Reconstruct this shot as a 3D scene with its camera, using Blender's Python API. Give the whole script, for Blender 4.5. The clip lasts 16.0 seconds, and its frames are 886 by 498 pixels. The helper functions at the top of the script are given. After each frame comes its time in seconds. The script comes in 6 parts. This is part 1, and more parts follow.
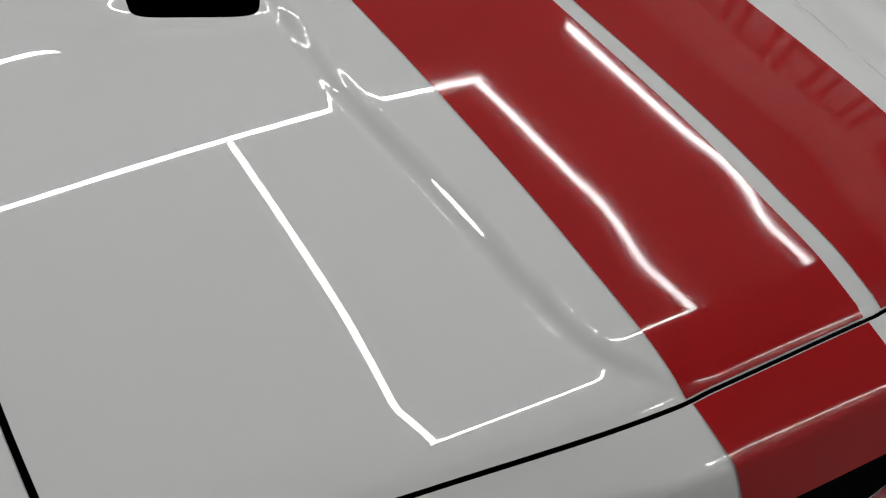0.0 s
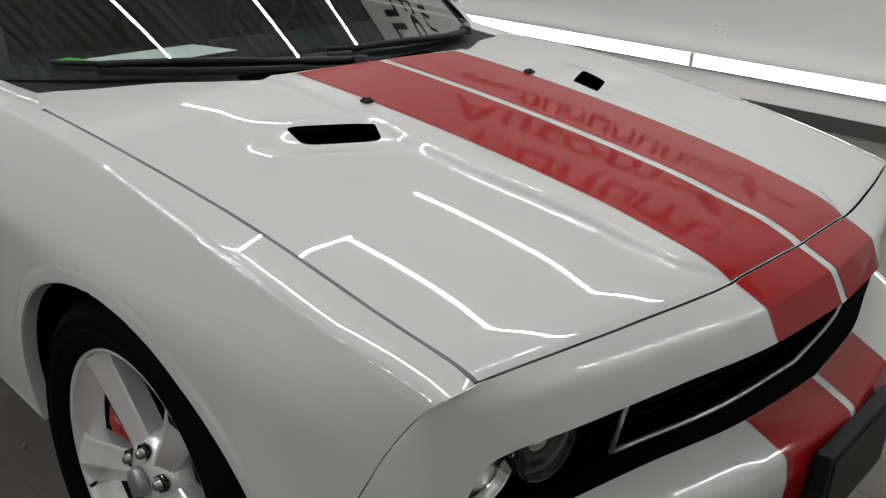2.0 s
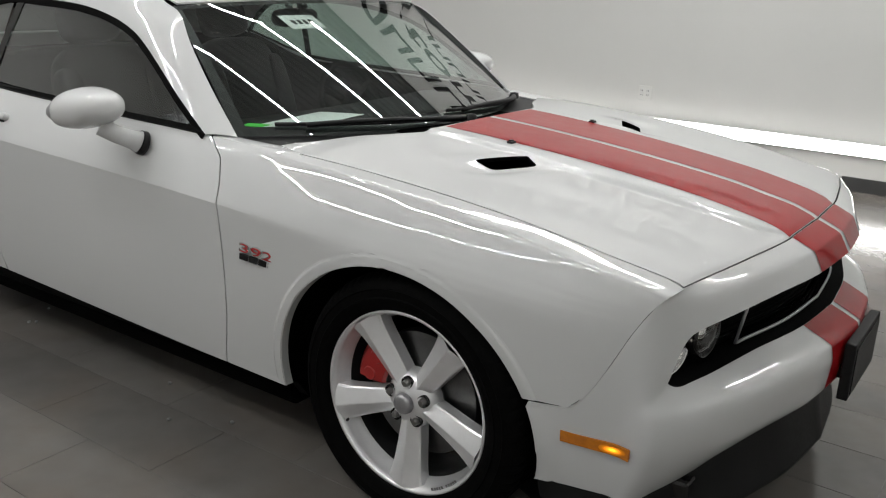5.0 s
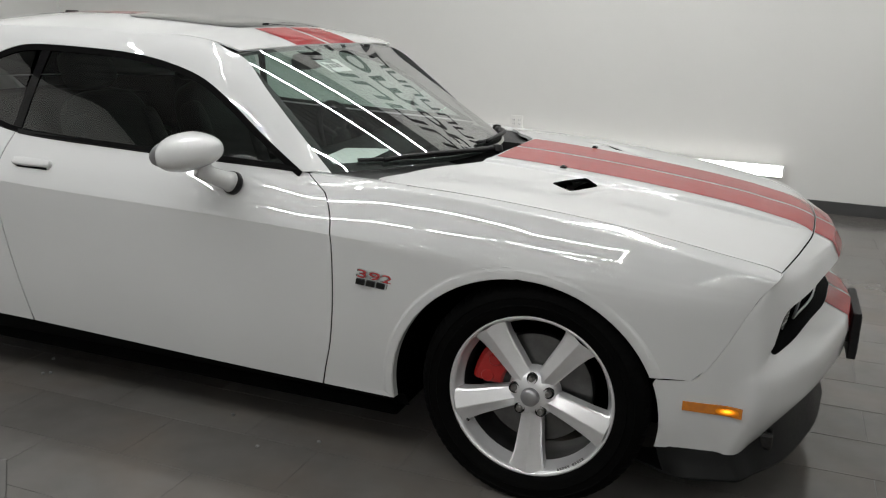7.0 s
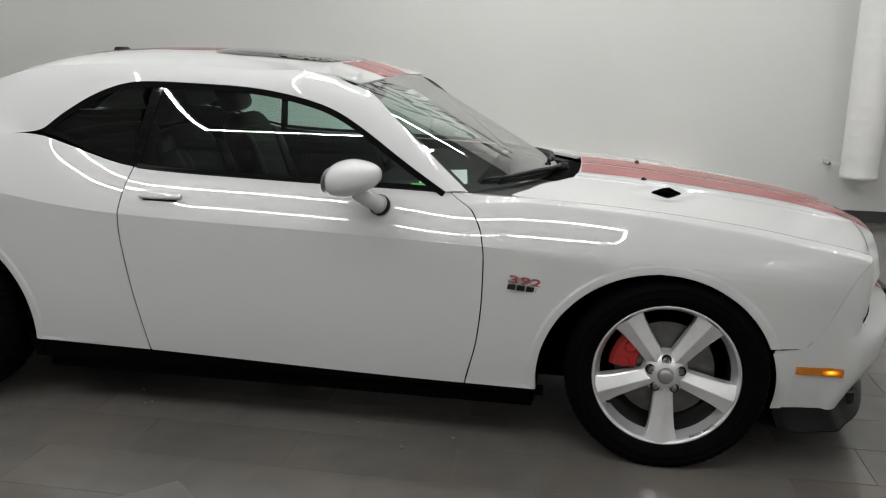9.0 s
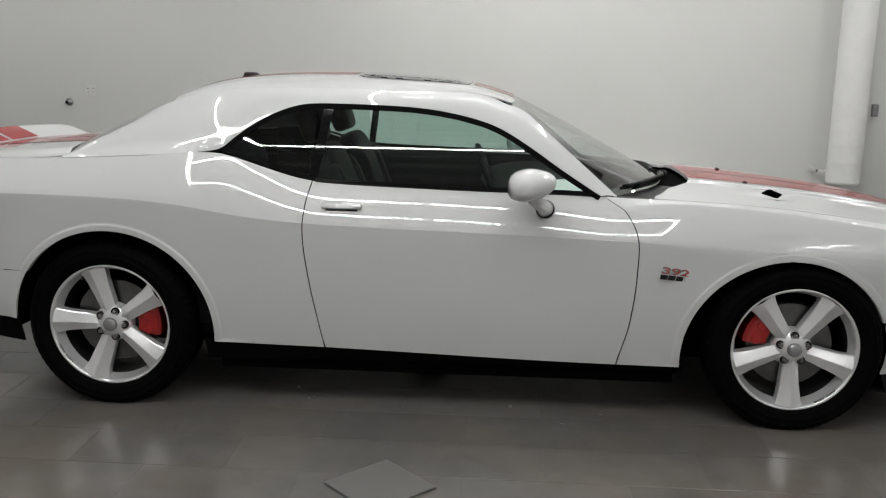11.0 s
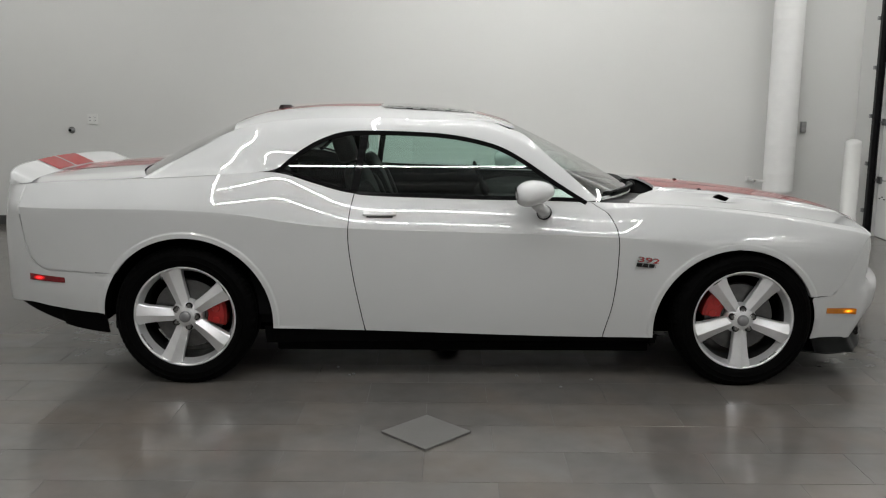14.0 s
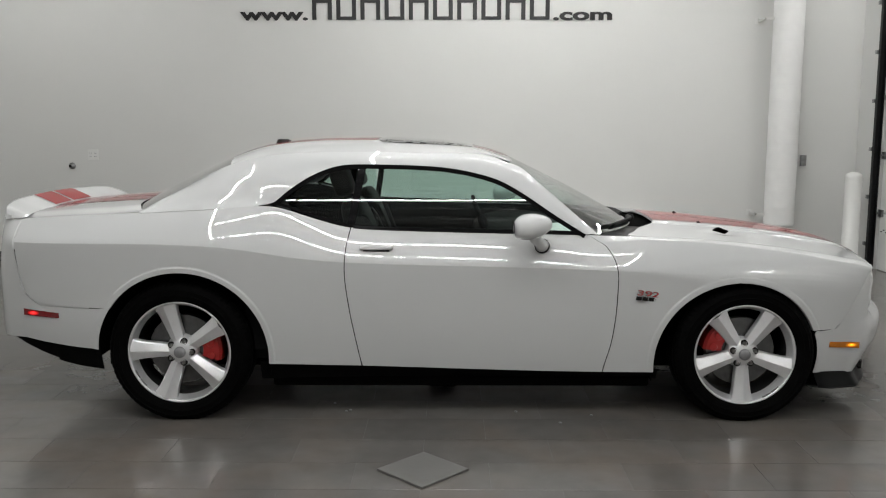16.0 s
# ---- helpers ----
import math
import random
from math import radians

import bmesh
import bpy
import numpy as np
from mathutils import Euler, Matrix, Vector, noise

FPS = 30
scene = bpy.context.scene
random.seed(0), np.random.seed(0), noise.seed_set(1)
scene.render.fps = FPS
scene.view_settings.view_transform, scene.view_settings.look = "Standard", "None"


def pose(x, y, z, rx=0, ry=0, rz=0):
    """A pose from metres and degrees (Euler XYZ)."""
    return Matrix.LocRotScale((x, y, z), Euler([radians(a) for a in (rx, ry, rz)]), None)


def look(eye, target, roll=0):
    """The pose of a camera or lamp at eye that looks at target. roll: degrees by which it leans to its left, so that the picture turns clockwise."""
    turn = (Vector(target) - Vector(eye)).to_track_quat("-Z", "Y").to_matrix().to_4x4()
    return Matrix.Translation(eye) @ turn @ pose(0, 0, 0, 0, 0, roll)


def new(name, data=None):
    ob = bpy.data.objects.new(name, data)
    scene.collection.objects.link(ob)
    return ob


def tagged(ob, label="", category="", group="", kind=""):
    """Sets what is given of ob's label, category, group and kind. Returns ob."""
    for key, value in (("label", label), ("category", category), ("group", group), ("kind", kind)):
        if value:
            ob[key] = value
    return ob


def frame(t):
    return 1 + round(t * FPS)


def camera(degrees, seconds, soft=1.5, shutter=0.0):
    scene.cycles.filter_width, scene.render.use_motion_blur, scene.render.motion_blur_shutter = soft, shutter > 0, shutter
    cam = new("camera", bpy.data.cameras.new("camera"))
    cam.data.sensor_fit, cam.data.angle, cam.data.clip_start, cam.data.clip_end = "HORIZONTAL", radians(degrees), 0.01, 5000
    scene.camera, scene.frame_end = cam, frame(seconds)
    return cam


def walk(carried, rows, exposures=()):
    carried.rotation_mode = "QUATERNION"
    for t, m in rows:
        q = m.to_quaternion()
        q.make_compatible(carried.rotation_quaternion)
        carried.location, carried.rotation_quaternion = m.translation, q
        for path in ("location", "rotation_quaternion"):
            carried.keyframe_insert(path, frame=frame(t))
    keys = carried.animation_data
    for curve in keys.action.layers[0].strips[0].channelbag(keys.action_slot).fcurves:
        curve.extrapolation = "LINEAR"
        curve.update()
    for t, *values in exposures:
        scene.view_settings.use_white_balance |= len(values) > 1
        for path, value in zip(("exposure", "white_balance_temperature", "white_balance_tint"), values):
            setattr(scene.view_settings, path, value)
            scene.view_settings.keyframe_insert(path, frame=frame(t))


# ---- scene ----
import functools

cam = camera(52.9, 16.0, 1.15)
PATH = [
    (0, (2.597, -0.740, 1.472), (1.304, 0.072, 0.180), 2.6),
    (0.5, (2.635, -0.966, 1.453), (1.358, 0.072, 0.318), 3.5),
    (1, (2.730, -1.187, 1.456), (1.441, 0.0, 0.492), 3.8),
    (1.5, (2.818, -1.386, 1.443), (1.535, -0.090, 0.622), 3.8),
    (2, (2.813, -1.583, 1.426), (1.569, -0.213, 0.667), 2.8),
    (2.5, (2.845, -1.837, 1.453), (1.624, -0.435, 0.715), 2.5),
    (3, (2.916, -2.005, 1.486), (1.705, -0.585, 0.766), 2.4),
    (5.5, (2.69, -2.847, 1.49), (1.684, -1.215, 0.92), 2.5),
    (6, (2.462, -3.017, 1.492), (1.562, -1.319, 0.938), 2.8),
    (6.5, (2.287, -3.248, 1.494), (1.497, -1.489, 0.961), 2.1),
    (7, (2.098, -3.442, 1.507), (1.43, -1.629, 0.994), 2.1),
    (7.5, (1.861, -3.54, 1.489), (1.275, -1.693, 0.996), 1.8),
    (8, (1.608, -3.683, 1.497), (1.122, -1.803, 1.016), 1.6),
    (10.5, (0.47, -4.534, 1.524), (0.32, -2.583, 1.11), 1.1),
    (11, (0.231, -4.604, 1.513), (0.104, -2.65, 1.106), 0.9),
    (11.5, (0.046, -4.709, 1.53), (-0.036, -2.753, 1.119), 0.8),
    (12, (-0.07, -4.896, 1.548), (-0.112, -2.941, 1.129), 0.6),
    (12.5, (-0.142, -5.061, 1.57), (-0.156, -3.106, 1.149), 0.5),
    (13, (-0.123, -5.224, 1.58), (-0.135, -3.265, 1.175), 0.3),
    (13.5, (-0.102, -5.374, 1.567), (-0.113, -3.411, 1.186), 0.2),
    (14, (-0.087, -5.501, 1.579), (-0.096, -3.534, 1.216), 0.2),
    (14.5, (-0.067, -5.534, 1.58), (-0.073, -3.564, 1.233), 0.1),
    (15, (-0.055, -5.501, 1.587), (-0.06, -3.528, 1.257), 0.1),
    (15.5, (-0.053, -5.483, 1.576), (-0.06, -3.507, 1.271), 0.0),
    (16, (-0.06, -5.463, 1.566), (-0.075, -3.484, 1.281), 0.0),
]
EXPOSURE = [(0.0, -0.54), (1.0, -0.40), (2.5, -0.15), (5.5, 0.07), (8.0, 0.14), (10.5, 0.09), (16.0, 0.07)]
walk(cam, [(t, look(eye, target, roll)) for t, eye, target, roll in PATH], exposures=EXPOSURE)

# ---- world, lights, exposure ----
world = bpy.data.worlds.new("world")
scene.world = world
world.use_nodes = True
wbg = world.node_tree.nodes["Background"]
wbg.inputs[0].default_value = (0.8, 0.9, 1.0, 1)
wbg.inputs[1].default_value = 0.05
scene.view_settings.exposure = 0.0
TUBE_POWER = 82.0      # ceiling strips
WALL_POWER = 12.0       # low wall strip

# ---- materials ----


def material(name, base, rough=0.5, metal=0.0, coat=0.0, coat_rough=0.03, var=0.06, scale=8.0, bump=0.0, bump_scale=60.0, spec=0.5, coat_ior=1.5):
    """Principled paint, plastic, rubber or metal with two scales of variation and a fine relief."""
    m = bpy.data.materials.new(name)
    m.use_nodes = True
    nt = m.node_tree
    b = nt.nodes["Principled BSDF"]
    tc = nt.nodes.new("ShaderNodeTexCoord")
    n1 = nt.nodes.new("ShaderNodeTexNoise")
    n1.inputs["Scale"].default_value = scale
    n1.inputs["Detail"].default_value = 6
    nt.links.new(tc.outputs["Object"], n1.inputs["Vector"])
    n2 = nt.nodes.new("ShaderNodeTexNoise")
    n2.inputs["Scale"].default_value = scale * 9
    n2.inputs["Detail"].default_value = 4
    nt.links.new(tc.outputs["Object"], n2.inputs["Vector"])
    add = nt.nodes.new("ShaderNodeMath")
    add.operation = "MULTIPLY_ADD"
    add.inputs[1].default_value = 0.35
    nt.links.new(n2.outputs["Fac"], add.inputs[0])
    nt.links.new(n1.outputs["Fac"], add.inputs[2])
    ramp = nt.nodes.new("ShaderNodeMapRange")
    ramp.inputs["From Min"].default_value = 0.4
    ramp.inputs["From Max"].default_value = 0.95
    ramp.inputs["To Min"].default_value = 1 - var
    ramp.inputs["To Max"].default_value = 1 + var
    nt.links.new(add.outputs[0], ramp.inputs["Value"])
    mul = nt.nodes.new("ShaderNodeVectorMath")
    mul.operation = "SCALE"
    mul.inputs[0].default_value = base
    nt.links.new(ramp.outputs[0], mul.inputs["Scale"])
    nt.links.new(mul.outputs[0], b.inputs["Base Color"])
    rr = nt.nodes.new("ShaderNodeMapRange")
    rr.inputs["To Min"].default_value = rough * 0.85
    rr.inputs["To Max"].default_value = min(1, rough * 1.15)
    nt.links.new(n2.outputs["Fac"], rr.inputs["Value"])
    nt.links.new(rr.outputs[0], b.inputs["Roughness"])
    b.inputs["Metallic"].default_value = metal
    b.inputs["Specular IOR Level"].default_value = spec
    b.inputs["Coat Weight"].default_value = coat
    b.inputs["Coat Roughness"].default_value = coat_rough
    b.inputs["Coat IOR"].default_value = coat_ior
    if bump:
        n3 = nt.nodes.new("ShaderNodeTexNoise")
        n3.inputs["Scale"].default_value = bump_scale
        n3.inputs["Detail"].default_value = 8
        nt.links.new(tc.outputs["Object"], n3.inputs["Vector"])
        bp = nt.nodes.new("ShaderNodeBump")
        bp.inputs["Strength"].default_value = bump
        bp.inputs["Distance"].default_value = 0.004
        nt.links.new(n3.outputs["Fac"], bp.inputs["Height"])
        nt.links.new(bp.outputs[0], b.inputs["Normal"])
    return m


def glow(name, colour, strength):
    m = bpy.data.materials.new(name)
    m.use_nodes = True
    nt = m.node_tree
    nt.nodes.remove(nt.nodes["Principled BSDF"])
    e = nt.nodes.new("ShaderNodeEmission")
    e.inputs[0].default_value = (*colour, 1)
    e.inputs[1].default_value = strength
    nt.links.new(e.outputs[0], nt.nodes["Material Output"].inputs[0])
    return m


def glass(name, tint, f0=0.06, rough=0.0, power=4.0):
    """A thin tinted pane: see-through, with a gloss that grows towards grazing."""
    m = bpy.data.materials.new(name)
    m.use_nodes = True
    nt = m.node_tree
    nt.nodes.remove(nt.nodes["Principled BSDF"])
    t = nt.nodes.new("ShaderNodeBsdfTransparent")
    t.inputs[0].default_value = (*tint, 1)
    g = nt.nodes.new("ShaderNodeBsdfGlossy")
    g.inputs["Roughness"].default_value = rough
    lw = nt.nodes.new("ShaderNodeLayerWeight")
    lw.inputs["Blend"].default_value = 0.5
    pw = nt.nodes.new("ShaderNodeMath")
    pw.operation = "POWER"
    pw.inputs[1].default_value = power
    nt.links.new(lw.outputs["Facing"], pw.inputs[0])
    f = nt.nodes.new("ShaderNodeMapRange")
    f.inputs["To Min"].default_value = f0
    nt.links.new(pw.outputs[0], f.inputs["Value"])
    mix = nt.nodes.new("ShaderNodeMixShader")
    nt.links.new(f.outputs[0], mix.inputs[0])
    nt.links.new(t.outputs[0], mix.inputs[1])
    nt.links.new(g.outputs[0], mix.inputs[2])
    nt.links.new(mix.outputs[0], nt.nodes["Material Output"].inputs[0])
    return m


WHITE = material("white_car_paint", (0.590, 0.596, 0.596), 0.4, coat=1.0, coat_rough=0.012, var=0.008, scale=2.0, spec=0.1, coat_ior=1.62)
RED = material("red_stripe_vinyl", (0.30, 0.005, 0.007), 0.4, coat=0.8, coat_rough=0.05, var=0.05, scale=3.0, spec=0.05, coat_ior=1.40)
BLACK = material("black_plastic", (0.006, 0.006, 0.0065), 0.45, spec=0.25, var=0.2, scale=20, bump=0.15, bump_scale=300)
GLOSSB = material("gloss_black", (0.005, 0.005, 0.0055), 0.04, coat=0.0, var=0.1, scale=10)
RUBBER = material("matt_black_rubber", (0.003, 0.003, 0.0031), 0.7, spec=0.05, var=0.2, scale=20, bump=0.1, bump_scale=300)
BARREL = material("dark_wheel_barrel", (0.02, 0.02, 0.021), 0.5, metal=0.3, spec=0.2, var=0.3, scale=14)
DARK = material("underbody_black", (0.0015, 0.0015, 0.0015), 0.9, spec=0.02, var=0.3, scale=6, bump=0.2)
LIP = material("chin_spoiler_grey", (0.007, 0.0074, 0.0074), 0.42, spec=0.12, var=0.2, scale=9)
TYRE = material("tyre_rubber", (0.0022, 0.0022, 0.0022), 0.7, spec=0.035, var=0.3, scale=12, bump=0.3, bump_scale=180)
ALLOY = material("forged_alloy", (0.76, 0.76, 0.77), 0.33, metal=0.65, coat=0.4, coat_rough=0.1, var=0.04, scale=30)
STEEL = material("brake_steel", (0.14, 0.14, 0.14), 0.4, metal=1.0, var=0.2, scale=25)
NUT = material("lug_nut_steel", (0.26, 0.255, 0.25), 0.32, metal=1.0, var=0.15, scale=60)
CAP = material("hub_cap_grey", (0.34, 0.34, 0.35), 0.38, metal=0.8, var=0.08, scale=60)
CHROME = material("satin_chrome", (0.72, 0.72, 0.72), 0.12, metal=1.0, var=0.03, scale=30)
SATIN = material("silver_grille_trim", (0.55, 0.56, 0.57), 0.3, metal=0.7, var=0.05, scale=30)
CALIPER = material("red_caliper_paint", (0.31, 0.009, 0.008), 0.35, coat=0.4, coat_rough=0.1, var=0.1, scale=25)
AMBER = material("amber_lens", (0.55, 0.17, 0.006), 0.15, coat=1.0, var=0.12, scale=90)
REDLENS = material("red_lens", (0.17, 0.005, 0.008), 0.15, coat=1.0, var=0.12, scale=90)
CABIN = material("dark_cabin_vinyl", (0.004, 0.004, 0.0043), 0.7, spec=0.15, var=0.2, scale=20, bump=0.2, bump_scale=250)
SEAT = material("dark_grey_leather", (0.0048, 0.0048, 0.005), 0.55, spec=0.2, var=0.15, scale=14, bump=0.25, bump_scale=160)
PAPER = material("white_paper", (0.7, 0.72, 0.7), 0.7, var=0.05, scale=12)
GREEN = material("green_card", (0.05, 0.62, 0.04), 0.6, var=0.05, scale=12)
WSGLASS = glass("windscreen_glass", (0.78, 0.92, 0.86), 0.22, power=2.8)
SIDEGLASS = glass("tinted_side_glass", (0.74, 0.90, 0.84), 0.14, power=2.8)
DARKGLASS = material("black_roof_glass", (0.01, 0.01, 0.011), 0.03, coat=1.0, var=0.05, scale=4)
LAMPGLASS = glass("lamp_lens", (0.9, 0.9, 0.9), 0.05)
WALL = material("white_wall_paint", (0.67, 0.67, 0.653), 0.75, var=0.018, scale=1.3, bump=0.12, bump_scale=240)
CEIL = material("dark_metal_deck", (0.16, 0.166, 0.163), 0.7, var=0.02, scale=1.0, bump=0.1, bump_scale=200)
BOUNCEWALL = material("grey_bounce_wall", (0.70, 0.70, 0.69), 0.8, var=0.03, scale=1.5)
GROUT = material("dark_grout", (0.100, 0.096, 0.090), 0.8, var=0.2, scale=20, bump=0.3)
BASEB = material("dark_baseboard", (0.05, 0.05, 0.05), 0.5, var=0.1, scale=8)
OFFWHITE = material("white_plastic", (0.72, 0.72, 0.70), 0.4, var=0.02, scale=20)
DUCT = material("white_pipe_wrap", (0.76, 0.76, 0.75), 0.6, var=0.03, scale=9, bump=0.15, bump_scale=25)
DOORW = material("white_garage_panel", (0.70, 0.70, 0.69), 0.5, var=0.03, scale=5, bump=0.1, bump_scale=120)
GALV = material("galvanised_steel", (0.30, 0.30, 0.30), 0.4, metal=0.9, var=0.25, scale=20)
SIGN = material("black_wall_lettering", (0.006, 0.006, 0.006), 0.45, var=0.05, scale=10)
TUBE = glow("ceiling_tube_light", (0.985, 0.985, 0.968), TUBE_POWER)
TUBEW = glow("wall_tube_light", (1.0, 0.985, 0.955), WALL_POWER)


def lamp_glow(name, colour, strength):
    """A lit lens: brightest at the bulb, fading outwards."""
    m = glow(name, colour, strength)
    nt = m.node_tree
    tc = nt.nodes.new("ShaderNodeTexCoord")
    mp = nt.nodes.new("ShaderNodeVectorMath")
    mp.operation = "SUBTRACT"
    mp.inputs[1].default_value = (0.5, 0.5, 0.5)
    nt.links.new(tc.outputs["Generated"], mp.inputs[0])
    ln = nt.nodes.new("ShaderNodeVectorMath")
    ln.operation = "MULTIPLY"
    ln.inputs[1].default_value = (2, 0, 2)
    nt.links.new(mp.outputs[0], ln.inputs[0])
    le = nt.nodes.new("ShaderNodeVectorMath")
    le.operation = "LENGTH"
    nt.links.new(ln.outputs[0], le.inputs[0])
    mr = nt.nodes.new("ShaderNodeMapRange")
    mr.inputs["From Min"].default_value = 1.0
    mr.inputs["From Max"].default_value = 0.0
    nt.links.new(le.outputs["Value"], mr.inputs["Value"])
    pw = nt.nodes.new("ShaderNodeMath")
    pw.operation = "POWER"
    pw.inputs[1].default_value = 2.6
    nt.links.new(mr.outputs[0], pw.inputs[0])
    sc = nt.nodes.new("ShaderNodeMath")
    sc.operation = "MULTIPLY_ADD"
    sc.inputs[1].default_value = strength
    sc.inputs[2].default_value = 0.35
    nt.links.new(pw.outputs[0], sc.inputs[0])
    em = nt.nodes["Emission"]
    nt.links.new(sc.outputs[0], em.inputs[1])
    return m


AMBERGLOW = lamp_glow("amber_bulb", (1.0, 0.30, 0.015), 5.0)
REDGLOW = lamp_glow("red_bulb", (1.0, 0.03, 0.03), 4.0)
LAMPGLOW = glow("headlamp_bulb", (1.0, 0.93, 0.8), 6.0)


def tile_material():
    """Grey porcelain: cloudy, a different shade on each tile, half gloss."""
    m = material("grey_porcelain_tile", (0.134, 0.127, 0.120), 0.28, var=0.24, scale=0.9, spec=0.7)
    nt = m.node_tree
    b = nt.nodes["Principled BSDF"]
    src = b.inputs["Base Color"].links[0].from_socket
    info = nt.nodes.new("ShaderNodeObjectInfo")
    mr = nt.nodes.new("ShaderNodeMapRange")
    mr.inputs["To Min"].default_value = 0.9
    mr.inputs["To Max"].default_value = 1.1
    nt.links.new(info.outputs["Random"], mr.inputs["Value"])
    mul = nt.nodes.new("ShaderNodeVectorMath")
    mul.operation = "SCALE"
    nt.links.new(src, mul.inputs[0])
    nt.links.new(mr.outputs[0], mul.inputs["Scale"])
    rmap = b.inputs["Roughness"].links[0].from_node
    rmap.inputs["To Min"].default_value, rmap.inputs["To Max"].default_value = 0.15, 0.21
    # rusty brown clouds in the glaze
    geo = nt.nodes.new("ShaderNodeNewGeometry")
    cloud = nt.nodes.new("ShaderNodeTexNoise")
    cloud.inputs["Scale"].default_value = 1.7
    cloud.inputs["Detail"].default_value = 5
    for nd in nt.nodes:
        if nd.bl_idname == "ShaderNodeTexNoise":
            nt.links.new(geo.outputs["Position"], nd.inputs["Vector"])
    cr = nt.nodes.new("ShaderNodeMapRange")
    cr.inputs["From Min"].default_value = 0.42
    cr.inputs["From Max"].default_value = 0.68
    nt.links.new(cloud.outputs["Fac"], cr.inputs["Value"])
    tint = nt.nodes.new("ShaderNodeMix")
    tint.data_type = "RGBA"
    tint.blend_type = "MULTIPLY"
    tint.inputs["B"].default_value = (1.06, 0.97, 0.90, 1)
    nt.links.new(cr.outputs[0], tint.inputs["Factor"])
    nt.links.new(mul.outputs[0], tint.inputs["A"])
    nt.links.new(tint.outputs["Result"], b.inputs["Base Color"])
    return m


TILE = tile_material()

# ---- mesh tools ----


def curve(xs, ys):
    """A smooth monotone curve through a few knots."""
    xs, ys = np.array(xs, float), np.array(ys, float)
    h = np.diff(xs)
    d = np.diff(ys) / h
    m = np.zeros(len(xs))
    m[0], m[-1] = d[0], d[-1]
    for i in range(1, len(xs) - 1):
        if d[i - 1] * d[i] > 0:
            w1, w2 = 2 * h[i] + h[i - 1], h[i] + 2 * h[i - 1]
            m[i] = (w1 + w2) / (w1 / d[i - 1] + w2 / d[i])

    def f(x):
        x = min(max(float(x), xs[0]), xs[-1])
        i = min(int(np.searchsorted(xs, x, "right")) - 1, len(xs) - 2)
        t = (x - xs[i]) / h[i]
        return float((1 + 2 * t) * (1 - t) ** 2 * ys[i] + t * (1 - t) ** 2 * h[i] * m[i] + t * t * (3 - 2 * t) * ys[i + 1] + t * t * (t - 1) * h[i] * m[i + 1])
    return f


def fair(f, s, lo=-2.7, hi=2.4):
    """The same curve with its small bends evened out over a length s."""
    h = 0.01
    n = int(4 * s / h)
    xs = np.arange(lo, hi + h / 2, h)
    ys = np.array([f(x) for x in xs])
    padded = np.concatenate([2 * ys[0] - ys[n:0:-1], ys, 2 * ys[-1] - ys[-2:-n - 2:-1]])
    k = np.exp(-0.5 * (np.arange(-n, n + 1) * h / s) ** 2)
    table = np.convolve(padded, k / k.sum(), "valid")
    return lambda x: float(np.interp(x, xs, table))


def lerp(a, b, t):
    return a + (b - a) * t


def smooth01(t):
    t = min(max(t, 0.0), 1.0)
    return t * t * (3 - 2 * t)


